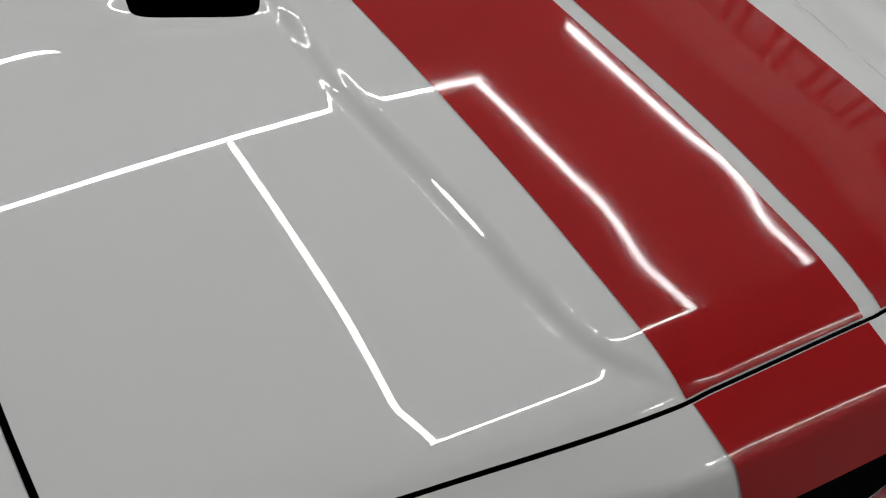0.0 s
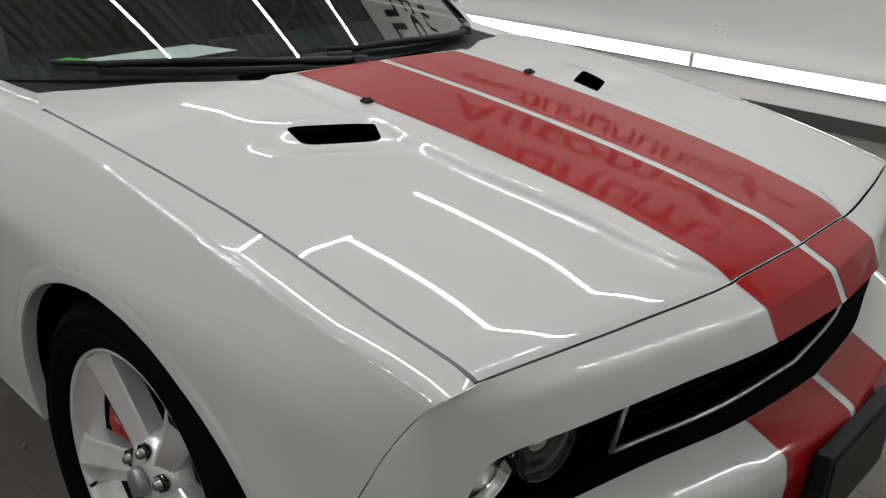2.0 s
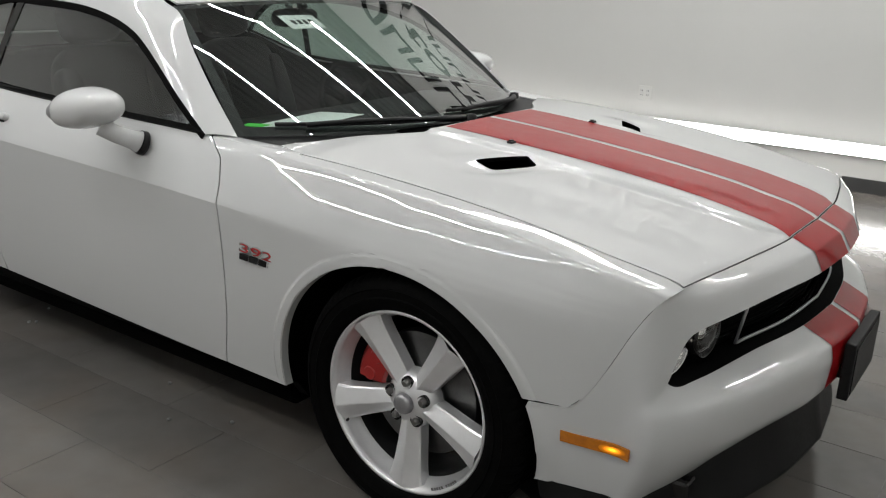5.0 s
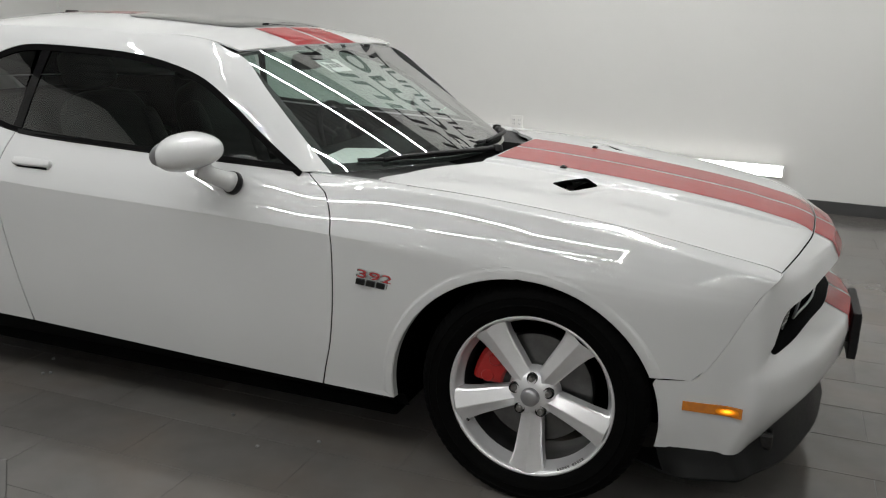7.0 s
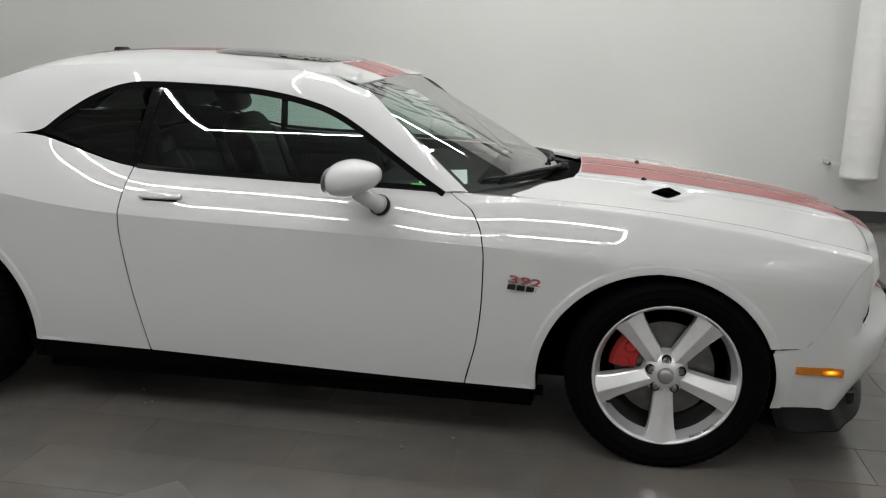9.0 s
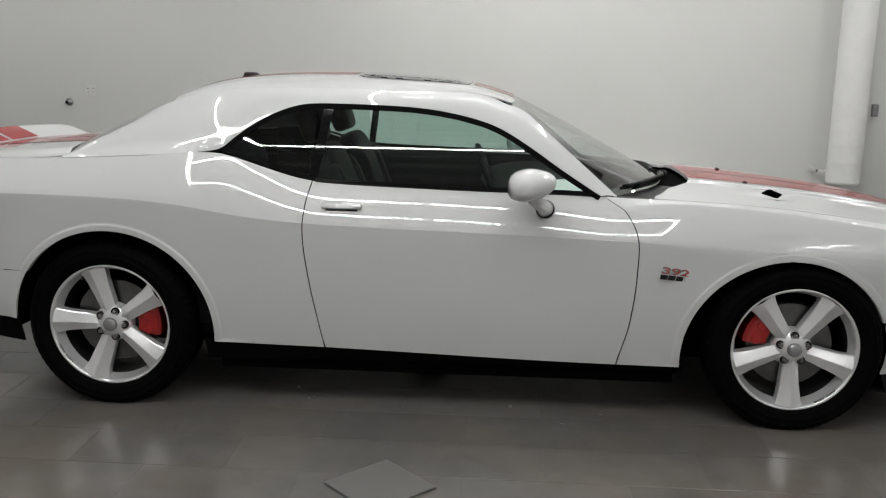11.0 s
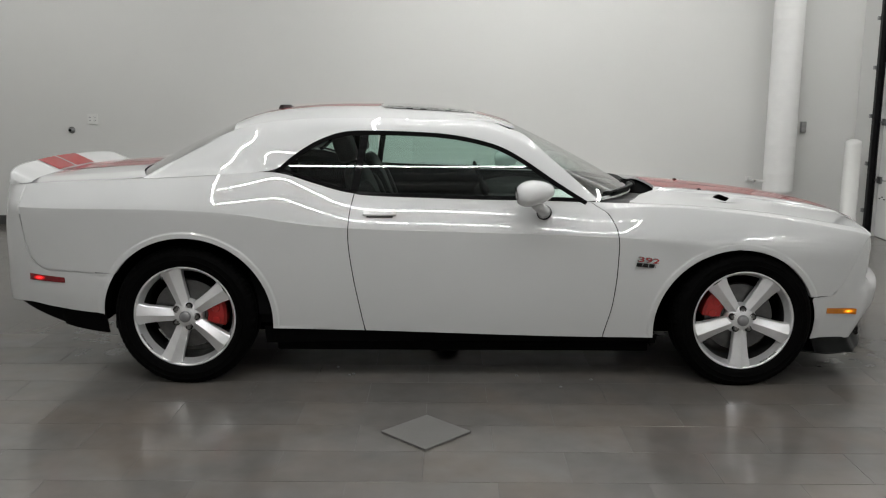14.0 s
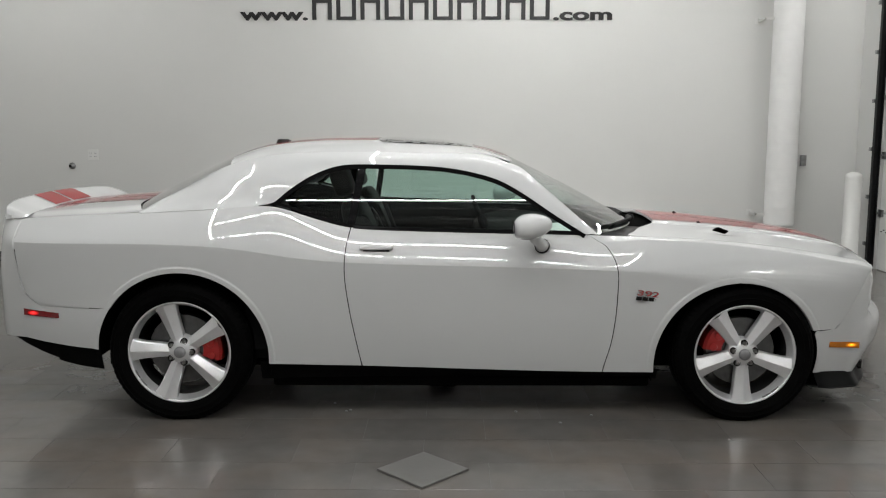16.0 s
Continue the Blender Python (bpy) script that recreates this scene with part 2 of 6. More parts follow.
class Sheet:
    """Collects grids, boxes, lathes into one mesh."""

    def __init__(self):
        self.v, self.f = [], []

    def grid(self, fn, nu, nv, out=None, keep=None):
        base = len(self.v)
        for i in range(nu + 1):
            for j in range(nv + 1):
                self.v.append(tuple(fn(i / nu, j / nv)))
        flip = False
        if out is not None:
            p = [Vector(self.v[base + k]) for k in ((nu // 2) * (nv + 1) + nv // 2, (nu // 2 + 1) * (nv + 1) + nv // 2, (nu // 2) * (nv + 1) + nv // 2 + 1)] if nu > 1 and nv > 1 else [Vector(self.v[base]), Vector(self.v[base + nv + 1]), Vector(self.v[base + 1])]
            flip = (p[1] - p[0]).cross(p[2] - p[0]).dot(Vector(out)) < 0
        for i in range(nu):
            for j in range(nv):
                if keep and not keep((i + 0.5) / nu, (j + 0.5) / nv):
                    continue
                a = base + i * (nv + 1) + j
                q = (a, a + nv + 1, a + nv + 2, a + 1)
                self.f.append(q[::-1] if flip else q)
        return self

    def box(self, lo, hi, m=None):
        base = len(self.v)
        for x in (lo[0], hi[0]):
            for y in (lo[1], hi[1]):
                for z in (lo[2], hi[2]):
                    p = Vector((x, y, z))
                    self.v.append(tuple(m @ p if m else p))
        for q in ((0, 1, 3, 2), (4, 6, 7, 5), (0, 4, 5, 1), (2, 3, 7, 6), (0, 2, 6, 4), (1, 5, 7, 3)):
            self.f.append(tuple(base + k for k in q))
        return self

    def lathe(self, profile, n=48, m=None, a0=0.0, a1=2 * math.pi):
        """Turns (radius, y) pairs about the y axis."""
        base = len(self.v)
        k = len(profile)
        full = abs(a1 - a0 - 2 * math.pi) < 1e-6
        steps = n if full else n + 1
        for i in range(steps):
            a = a0 + (a1 - a0) * i / n
            for r, y in profile:
                p = Vector((r * math.cos(a), y, r * math.sin(a)))
                self.v.append(tuple(m @ p if m else p))
        for i in range(n):
            i2 = (i + 1) % steps
            for j in range(k - 1):
                self.f.append((base + i * k + j, base + i2 * k + j, base + i2 * k + j + 1, base + i * k + j + 1))
        return self

    def tube(self, pts, r, n=8, cap=True):
        """A round bar along points; r may be a list."""
        pts = [Vector(p) for p in pts]
        rs = r if isinstance(r, (list, tuple)) else [r] * len(pts)
        base = len(self.v)
        for i, p in enumerate(pts):
            d = (pts[min(i + 1, len(pts) - 1)] - pts[max(i - 1, 0)]).normalized()
            s = d.cross(Vector((0, 0, 1)))
            s = s.normalized() if s.length > 1e-4 else Vector((1, 0, 0))
            t = s.cross(d)
            for k in range(n):
                a = 2 * math.pi * k / n
                self.v.append(tuple(p + rs[i] * (math.cos(a) * s + math.sin(a) * t)))
        for i in range(len(pts) - 1):
            for k in range(n):
                k2 = (k + 1) % n
                self.f.append((base + i * n + k, base + i * n + k2, base + (i + 1) * n + k2, base + (i + 1) * n + k))
        if cap:
            self.f.append(tuple(base + k for k in range(n))[::-1])
            self.f.append(tuple(base + (len(pts) - 1) * n + k for k in range(n)))
        return self

    def prism(self, outline, lo, hi, m=None):
        """A flat outline of (a, b) pairs given depth from lo to hi along the third axis."""
        base, n = len(self.v), len(outline)
        for c in (lo, hi):
            for a, b in outline:
                p = Vector((a, b, c))
                self.v.append(tuple(m @ p if m else p))
        for k in range(n):
            k2 = (k + 1) % n
            self.f.append((base + k, base + k2, base + n + k2, base + n + k))
        self.f.append(tuple(base + k for k in range(n))[::-1])
        self.f.append(tuple(base + n + k for k in range(n)))
        return self

    def mirrored(self):
        s = Sheet()
        s.v = [(x, -y, z) for x, y, z in self.v]
        s.f = [q[::-1] for q in self.f]
        return s

    def mesh(self, name, mat, weld=1e-4, flat=False, sharp=0.0, fix=False):
        bm = bmesh.new()
        vs = [bm.verts.new(p) for p in self.v]
        for q in self.f:
            try:
                bm.faces.new([vs[k] for k in q])
            except ValueError:
                pass
        if weld:
            bmesh.ops.remove_doubles(bm, verts=bm.verts, dist=weld)
        if fix:
            bmesh.ops.recalc_face_normals(bm, faces=bm.faces)
        for fc in bm.faces:
            fc.smooth = not flat
        for e in bm.edges:
            if len(e.link_faces) == 1:
                e.smooth = False
        if sharp:
            for e in bm.edges:
                if len(e.link_faces) == 2 and e.calc_face_angle(0) > radians(sharp):
                    e.smooth = False
        me = bpy.data.meshes.new(name)
        bm.to_mesh(me)
        bm.free()
        me.materials.append(mat)
        return me


def relax(me, n, outer=0.0):
    """Evens out a sheet's inner points, leaving its borders where they are."""
    bm = bmesh.new()
    bm.from_mesh(me)
    vs = [v for v in bm.verts if not v.is_boundary and abs(v.co.y) > outer]
    for _ in range(n):
        bmesh.ops.smooth_vert(bm, verts=vs, factor=0.5, use_axis_x=True, use_axis_y=True, use_axis_z=True)
    bm.to_mesh(me)
    bm.free()


def part(name, shape, mat, parent=None, label="", m=None, weld=1e-4, flat=False, sharp=0.0, solid=0.0, bevel=0.0, fix=False):
    """Links a shape as one mesh object under a thing or part."""
    me = shape if isinstance(shape, bpy.types.Mesh) else shape.mesh(name, mat, weld, flat, sharp, fix)
    ob = new(name, me)
    if parent is not None:
        ob.parent = parent
    if m is not None:
        ob.matrix_basis = m
    if label:
        ob["label"] = label
    if solid:
        s = ob.modifiers.new("thickness", "SOLIDIFY")
        s.thickness, s.offset = solid, -1
        s.use_even_offset = False
    if bevel:
        b = ob.modifiers.new("edge", "BEVEL")
        b.width, b.segments, b.limit_method, b.angle_limit = bevel, 2, "ANGLE", radians(35)
    return ob


def both(name, shape, mat, parent, label="", **kw):
    """The same part on both sides of the car."""
    return part(name, shape, mat, parent, label, **kw), part(name, shape.mirrored(), mat, parent, label, **kw)


# ---- the room ----
WALL_Y, RIGHT_X, LEFT_X, BACK_Y, TOP = 4.50, 4.45, -5.4, -7.2, 4.6


def structure(ob, label, category):
    return tagged(ob, label, category, kind="structure")


structure(part("wall_north", Sheet().box((LEFT_X - 0.15, WALL_Y, -0.1), (RIGHT_X + 0.15, WALL_Y + 0.15, TOP)), WALL, flat=True), "smooth off-white painted showroom wall behind the car", "wall")
structure(part("wall_west", Sheet().box((LEFT_X - 0.15, BACK_Y, -0.1), (LEFT_X, WALL_Y, TOP)), WALL, flat=True), "smooth off-white painted showroom end wall", "wall")
# unseen wall, placed close and pale to throw light on the flank
structure(part("wall_south", Sheet().box((LEFT_X - 0.15, BACK_Y - 0.15, -0.1), (RIGHT_X + 0.15, BACK_Y, TOP)), BOUNCEWALL, flat=True), "plain light grey unseen wall added to bounce light on to the car", "wall")
# the east wall has a wide opening for the garage door
DOOR_N, DOOR_S, DOOR_H = 3.95, 0.2, 3.6
ew = Sheet()
ew.box((RIGHT_X, DOOR_N, -0.1), (RIGHT_X + 0.15, WALL_Y, TOP))
ew.box((RIGHT_X, BACK_Y, -0.1), (RIGHT_X + 0.15, DOOR_S, TOP))
ew.box((RIGHT_X, DOOR_S, DOOR_H), (RIGHT_X + 0.15, DOOR_N, TOP))
structure(part("wall_east", ew, WALL, flat=True, weld=0), "off-white painted wall with a garage door opening", "wall")
cl = Sheet()
PITCH = 0.2
ny = int((WALL_Y - BACK_Y) / PITCH) * 4
prof = ((0.0, 0.0), (0.45, 0.0), (0.55, 0.045), (0.95, 0.045))


def deck_profile(u, v):
    j = round(v * ny)
    f, h = prof[j % 4]
    return (lerp(LEFT_X, RIGHT_X, u), BACK_Y + (j // 4 + f) * PITCH, TOP + h)


cl.grid(deck_profile, 1, ny, (0, 0, -1))
cl.box((LEFT_X - 0.15, BACK_Y - 0.15, TOP + 0.05), (RIGHT_X + 0.15, WALL_Y + 0.15, TOP + 0.15))
structure(part("ceiling", cl, CEIL, flat=True, weld=0), "dark grey corrugated metal deck ceiling", "ceiling")
floor = structure(part("floor", Sheet().box((LEFT_X - 0.15, BACK_Y - 0.15, -0.12), (RIGHT_X + 0.4, WALL_Y + 0.15, -0.0015)), GROUT, flat=True), "grey porcelain tile floor with thin dark joints", "floor")
structure(part("baseboard", Sheet().box((LEFT_X, WALL_Y - 0.014, -0.004), (RIGHT_X, WALL_Y - 0.002, 0.105)), BASEB, flat=True, bevel=0.003), "dark grey cove baseboard along the wall", "baseboard")


def light_strip(name, a, b, width, depth, label, mat, group, down=True):
    """A long lamp: a white housing with a glowing diffuser and two end caps."""
    a, b = Vector(a), Vector(b)
    d = (b - a).normalized()
    side = d.cross(Vector((0, 0, 1))) if down else Vector((0, 0, 1))
    up = Vector((0, 0, 1)) if down else Vector((0, 1, 0))
    base = new(name)
    base.location = a
    L = (b - a).length
    fr = Matrix((d, side, up)).transposed().to_4x4()
    n = max(1, round(L / 2.5)) if down else 1
    if down:
        for sd in (-1, 1):
            part("side_rail", Sheet().box((0, sd * width * 0.5 - 0.002, depth * 0.46), (L, sd * width * 0.5 + 0.002, depth)), OFFWHITE, base, m=fr, flat=True)
    part("housing", Sheet().box((0, -width / 2, depth * 0.45), (L, width / 2, depth)), OFFWHITE, base, m=fr, flat=True, bevel=0.004)
    for k in range(n):
        x0, x1 = L * k / n + 0.006, L * (k + 1) / n - 0.006
        s = Sheet()
        if down:
            s.grid(lambda u, v: (lerp(x0, x1, u), -width * 0.45 * math.cos(math.pi * v), depth * 0.44 - depth * 0.36 * math.sin(math.pi * v)), 1, 10, (0, 0, -1))
        else:
            s.grid(lambda u, v: (lerp(x0, x1, u), -width * 0.46 * math.cos(math.pi * v), depth * 0.45 - depth * 0.42 * math.sin(math.pi * v)), 1, 10, (0, 0, -1))
        part("diffuser", s, mat, base, "glowing white diffuser", m=fr)
    if down:
        for x in (L * 0.15, L * 0.85):
            part("hanger", Sheet().tube([(x, 0, depth), (x, 0, TOP - a.z)], 0.003, 6), GALV, base, "thin steel hanger wire", m=fr)
    for x in (0, L):
        part("end_cap", Sheet().box((x - 0.008, -width / 2, 0.0), (x + 0.008, width / 2, depth)), OFFWHITE, base, m=fr, flat=True, bevel=0.003)
    return tagged(base, label, "light strip", group)


LAMP_Z = 3.9
STRIPS = [  # runs of ceiling lamps; the last two are added fill
    ((-0.65, 0.12), (2.10, 0.12)),
    ((-0.65, 1.80), (2.10, 1.80)),
    ((-1.10, 2.87), (2.20, 2.87)),
    ((-5.2, 3.1), (-3.3, 3.1)),
    ((-0.68, -2.0), (-0.68, 1.85)),
    ((-2.17, -2.9), (-0.33, -2.9)),
    ((-0.29, -2.9), (1.80, -2.9)),
    ((-2.17, -4.1), (-0.33, -4.1)),
    ((-0.29, -4.1), (1.80, -4.1)),
    ((-2.20, -4.13), (-2.20, -0.45)),
    ((1.83, -4.13), (1.83, -2.87)),
    ((2.13, 0.09), (2.13, 1.83)),
    # added fill, no known lamp: brightens the flank and floor at the south-east
    ((4.05, -6.9), (4.05, -3.6)),
    # added fill, no known lamp: brightens the floor ahead of the nose
    ((4.25, 1.3), (4.25, 4.0)),
]
for (x0, y0), (x1, y1) in STRIPS:
    light_strip("ceiling_light_strip", (x0, y0, LAMP_Z), (x1, y1, LAMP_Z), 0.036, 0.055, "long glowing white linear light strip under the ceiling", TUBE, "ceiling light strips")
for x0, x1 in ((-0.29, 2.19), (-2.78, -0.31)):
    light_strip("wall_light_strip", (x0, WALL_Y - 0.075, 0.32), (x1, WALL_Y - 0.075, 0.32), 0.10, 0.07, "low horizontal glowing tube light along the wall", TUBEW, "wall light strips", down=False)

# ---- the car: its forms as smooth functions (x ahead, y to its left, z up; half widths are positive) ----
CREASE_Z = fair(curve([-2.6, -2.3, -1.66, -1.35, -1.1, -0.9, -0.6, -0.34, 0.24, 0.79, 1.4, 1.83, 2.09, 2.2], [0.94, 0.943, 0.945, 0.935, 0.912, 0.878, 0.85, 0.84, 0.826, 0.807, 0.776, 0.752, 0.732, 0.725]), 0.06)
CREASE_W = fair(curve([-2.6, -2.5, -2.4, -2.25, -2.0, -1.5, -1.0, -0.5, 0, 0.8, 1.4, 1.7, 1.9, 2.0, 2.1, 2.16, 2.2], [0.70, 0.80, 0.87, 0.928, 0.967, 0.988, 0.985, 0.979, 0.977, 0.977, 0.972, 0.957, 0.936, 0.915, 0.878, 0.842, 0.81]), 0.05)
SILL_Z = curve([-2.6, -1.03, 0.75, 2.2], [0.31, 0.302, 0.258, 0.25])
HOOD_W = fair(curve([0.85, 0.93, 0.99, 1.06, 1.36, 1.69, 1.96, 2.165, 2.3], [0.775, 0.805, 0.828, 0.826, 0.82, 0.808, 0.802, 0.785, 0.775]), 0.05)
HOOD_FIT = np.polyfit([0.8, 0.95, 1.13, 1.4, 1.7, 2.0, 2.15, 2.27], [0.990, 0.989, 0.984, 0.962, 0.930, 0.884, 0.857, 0.838], 3)


def HOOD_BASE(x):
    return float(np.polyval(HOOD_FIT, x))


HOOD_FRONT = curve([0, 0.31, 0.65, 1.0], [2.266, 2.256, 2.218, 2.163])


def ease(t, r=0.16):
    """A straight ramp from 0 to 1 with short rounded ends."""
    if t <= -r or t >= 1 + r:
        return 0.0 if t < 0.5 else 1.0
    if t < r:
        return (t + r) ** 2 / (4 * r)
    if t > 1 - r:
        return 1 - (1 + r - t) ** 2 / (4 * r)
    return t



DOME_W = fair(curve([1.0, 1.5, 1.7, 1.94, 2.08, 2.17, 2.21, 2.24, 2.3], [0.345, 0.355, 0.362, 0.337, 0.323, 0.309, 0.285, 0.25, 0.20]), 0.02)
DOME_H = curve([1.0, 1.4, 1.95, 2.10, 2.17, 2.225], [0.006, 0.006, 0.006, 0.005, 0.003, 0.0005])
TOP_W = fair(curve([-2.6, -2.45, -2.3, -2.0, -1.67, -1.3, -1.0, -0.57, 0, 0.4, 0.63, 0.75, 0.85, 0.93], [0.60, 0.73, 0.785, 0.835, 0.868, 0.882, 0.872, 0.880, 0.880, 0.875, 0.868, 0.862, 0.852, 0.842]), 0.06)
TOP_Z = fair(curve([-2.6, -2.4, -2.0, -1.67, -1.3, -1.0, -0.8, -0.57, -0.05, 0.63, 0.75, 0.93], [1.02, 1.045, 1.075, 1.092, 1.113, 1.13, 1.076, 1.016, 0.996, 0.98, 0.972, 0.966]), 0.045)
HOOD_LIFT = curve([0.8, 1.0, 1.4, 1.7, 2.0, 2.12, 2.2, 2.27], [0.008, 0.012, 0.014, 0.018, 0.022, 0.018, 0.013, 0.006])
ARCH_F, ARCH_R = (1.44, 0.31, 0.434), (-1.455, 0.345, 0.449)


def hood_z(x, y):
    a = abs(y)
    d = DOME_W(x)
    inside = 1 - ease((a - d + 0.013) / 0.019, 0.4)
    dome = DOME_H(x) * inside
    u = x - 1.475 + 0.45 * (a - 0.45)  # across the slanted scoop
    scoop = 0.006 * math.exp(-((a - 0.44) / 0.11) ** 4 - ((u + 0.055) / 0.06) ** 2) - 0.009 * math.exp(-((a - 0.47) / 0.13) ** 4 - ((u - 0.045) / 0.05) ** 2)
    crown = a * a if a > d else lerp(a * a, d * d - 0.2 * (d * d - a * a), smooth01((2.2 - x) / 0.1))
    near = max(0.0, 1 - (HOOD_FRONT(min(a / HOOD_W(x), 1.0)) - x) / 0.075)
    roll = 0.006 * near ** 2 + 0.004 * max(0.0, (near - 0.8) / 0.2) ** 2
    swell = HOOD_LIFT(x) * (inside * (1 - 0.32 * (a / d) ** 2) + (1 - inside) * 0.30 * max(0.0, 1 - (a - d) / (0.79 - d)))
    return HOOD_BASE(x) - lerp(0.024, 0.034, smooth01((x - 1.7) / 0.5)) * crown / 0.64 + dome + scoop - roll + swell


def edge_knots(x):
    if x > 1.06:
        return HOOD_W(x) + 0.005, hood_z(x, HOOD_W(x))
    if x > 0.70:
        t = smooth01((x - 0.70) / 0.36)
        w = HOOD_W(max(x, 0.99))
        return lerp(TOP_W(x), w + 0.005, t), lerp(TOP_Z(x), hood_z(x, w), t)
    return TOP_W(x), TOP_Z(x)


EDGE_W, EDGE_Z = fair(lambda x: edge_knots(x)[0], 0.07, -2.6, 2.2), fair(lambda x: edge_knots(x)[1], 0.07, -2.6, 2.2)


def top_edge(x):
    """Upper border of the side panels: belt, shoulder or bonnet joint."""
    w, z = edge_knots(x)
    k = smooth01((x - 0.35) / 0.3) * smooth01((1.75 - x) / 0.35)
    return lerp(w, EDGE_W(x), k), lerp(z, EDGE_Z(x), k)


def side_raw(x, z):
    """Half width of the flank below the crease, before the crease is eased."""
    t = (CREASE_Z(x) - z) / (CREASE_Z(x) - 0.26)
    h = lerp(1.0, 0.5, smooth01((x - 1.0) / 0.8))
    w = CREASE_W(x) - h * (0.058 * t - 0.024 * max(t, 0) ** 2) - (1 - h) * 0.034 * t - 0.034 * max(t, 0) ** 3
    for cx, cz, r in (ARCH_F, ARCH_R):
        d = math.hypot(x - cx, z - cz) - r
        w += 0.005 * (1 - smooth01((d - 0.022) / 0.012)) * (1 if d > -0.02 else 0)
    return w


CREST = curve([0.5, 0.7, 0.8, 0.9, 1.0, 1.2, 1.6, 1.8, 2.0, 2.15, 2.3], [0.012, 0.022, 0.033, 0.044, 0.048, 0.049, 0.057, 0.064, 0.068, 0.068, 0.06])


def crested(x, v, wc, zc, wt, zt):
    """Section of the front wing: a bowed facet up to a tight crest, then a flat top beside the bonnet."""
    pw, pz = wt + CREST(x), zt - lerp(0.12, 0.22, smooth01((x - 1.0) / 0.7)) * CREST(x)
    mw, mz = pw + 0.66 * (wc - pw), (zc + pz) / 2

    def facet(t):
        return ((1 - t) ** 2 * wc + 2 * t * (1 - t) * mw + t * t * pw, (1 - t) ** 2 * zc + 2 * t * (1 - t) * mz + t * t * pz)
    if v < 0.6:
        return facet(v / 0.6 * 0.95)
    if v < 0.75:
        t = (v - 0.6) / 0.15
        (aw, az), (bw, bz) = facet(0.95), (lerp(pw, wt, 0.12), lerp(pz, zt, 0.12))
        return ((1 - t) ** 2 * aw + 2 * t * (1 - t) * pw + t * t * bw, (1 - t) ** 2 * az + 2 * t * (1 - t) * pz + t * t * bz)
    t = lerp(0.12, 1.0, (v - 0.75) / 0.25)
    return lerp(pw, wt, t), lerp(pz, zt, t)


def shoulder_raw(x, v):
    """(half width, z) above the crease; v from 0 at the crease to 1 at the top; the peak of the wing sharpens towards the nose."""
    wt, zt = top_edge(x)
    zc = CREASE_Z(x)
    wc = side_raw(x, zc)
    k = smooth01((x - 0.7) / 1.0)
    cw, cz = wt + lerp(0.64, 0.66, k) * (wc - wt), lerp(zc, zt, lerp(0.5, 0.58, k))
    q = lerp(1.1, 2.3, smooth01((x - 0.7) / 0.9))
    b0, b1, b2 = (1 - v) ** 2, 2 * v * (1 - v) * q, v * v
    n = b0 + b1 + b2
    w, z = (b0 * wc + b1 * cw + b2 * wt) / n, (b0 * zc + b1 * cz + b2 * zt) / n
    k = smooth01((x - 0.58) / 0.40)
    if k > 0:
        cw, cz = crested(x, v, wc, zc, wt, zt)
        w, z = lerp(w, cw, k), lerp(z, cz, k)
    return w, z


@functools.lru_cache(maxsize=None)
def section(x):
    """Half widths over heights of the raw section round the crease at x."""
    zc = CREASE_Z(x)
    low = [(zc - 0.16 + 0.01 * k, side_raw(x, zc - 0.16 + 0.01 * k)) for k in range(16)]
    high = [shoulder_raw(x, k / 24) for k in range(25)]
    return np.array([z for z, _ in low] + [z for _, z in high]), np.array([w for _, w in low] + [w for w, _ in high])


def ease_crease(x, z):
    """How far the crease is rounded off; it is crisp along the doors and fades over the front wheel."""
    s = lerp(0.006, 0.036, smooth01((x - 0.85) / 0.7)) * smooth01((x + 2.5) / 0.3)
    d = abs(z - CREASE_Z(x))
    if s < 0.002 or d > 3 * s:
        return 0.0
    s *= smooth01((3 * s - d) / (1.5 * s))
    zs, ws = section(round(x, 4))
    top = zs[-1] - z
    s = min(s, max(top, 0.0) / 2.5)
    at = lambda h: float(np.interp(h, zs, ws))
    nodes = ((-2.0, 0.054), (-1.33, 0.165), (-0.67, 0.32), (0.0, 0.4), (0.67, 0.32), (1.33, 0.165), (2.0, 0.054))
    return sum(w * at(z + k * s) for k, w in nodes) / sum(w for _, w in nodes) - at(z)


def side_w(x, z):
    """Half width of the flank below the crease."""
    return side_raw(x, z) + ease_crease(x, z)


def shoulder(x, v):
    """(half width, z) above the crease; v from 0 at the crease to 1 at the top."""
    w, z = shoulder_raw(x, v)
    return w + ease_crease(x, z), z


DOOR_F = curve([0.25, 0.272, 0.45, 0.63, 0.77, 0.83, 0.90, 0.95, 0.99], [0.742, 0.746, 0.787, 0.803, 0.805, 0.795, 0.757, 0.71, 0.66])
DOOR_R = curve([0.28, 0.30, 0.45, 0.60, 0.80, 0.92, 1.03], [-0.515, -0.521, -0.552, -0.579, -0.60, -0.593, -0.57])
NOSE_GAP = curve([0.478, 0.484, 0.495, 0.52, 0.6, 0.732, 0.79, 0.815], [1.86, 1.945, 1.965, 1.988, 2.035, 2.10, 2.138, 2.163])
TAIL_GAP = curve([0.60, 0.63, 0.68, 0.85, 0.95, 1.06], [-2.17, -2.235, -2.285, -2.318, -2.325, -2.33])


def body_w(x, z):
    """Half width of the body at any height of the side."""
    if z <= CREASE_Z(x):
        return side_w(x, z)
    lo, hi = 0.0, 1.0
    for _ in range(24):
        m = (lo + hi) / 2
        if shoulder_raw(x, m)[1] < z:
            lo = m
        else:
            hi = m
    return shoulder(x, (lo + hi) / 2)[0]


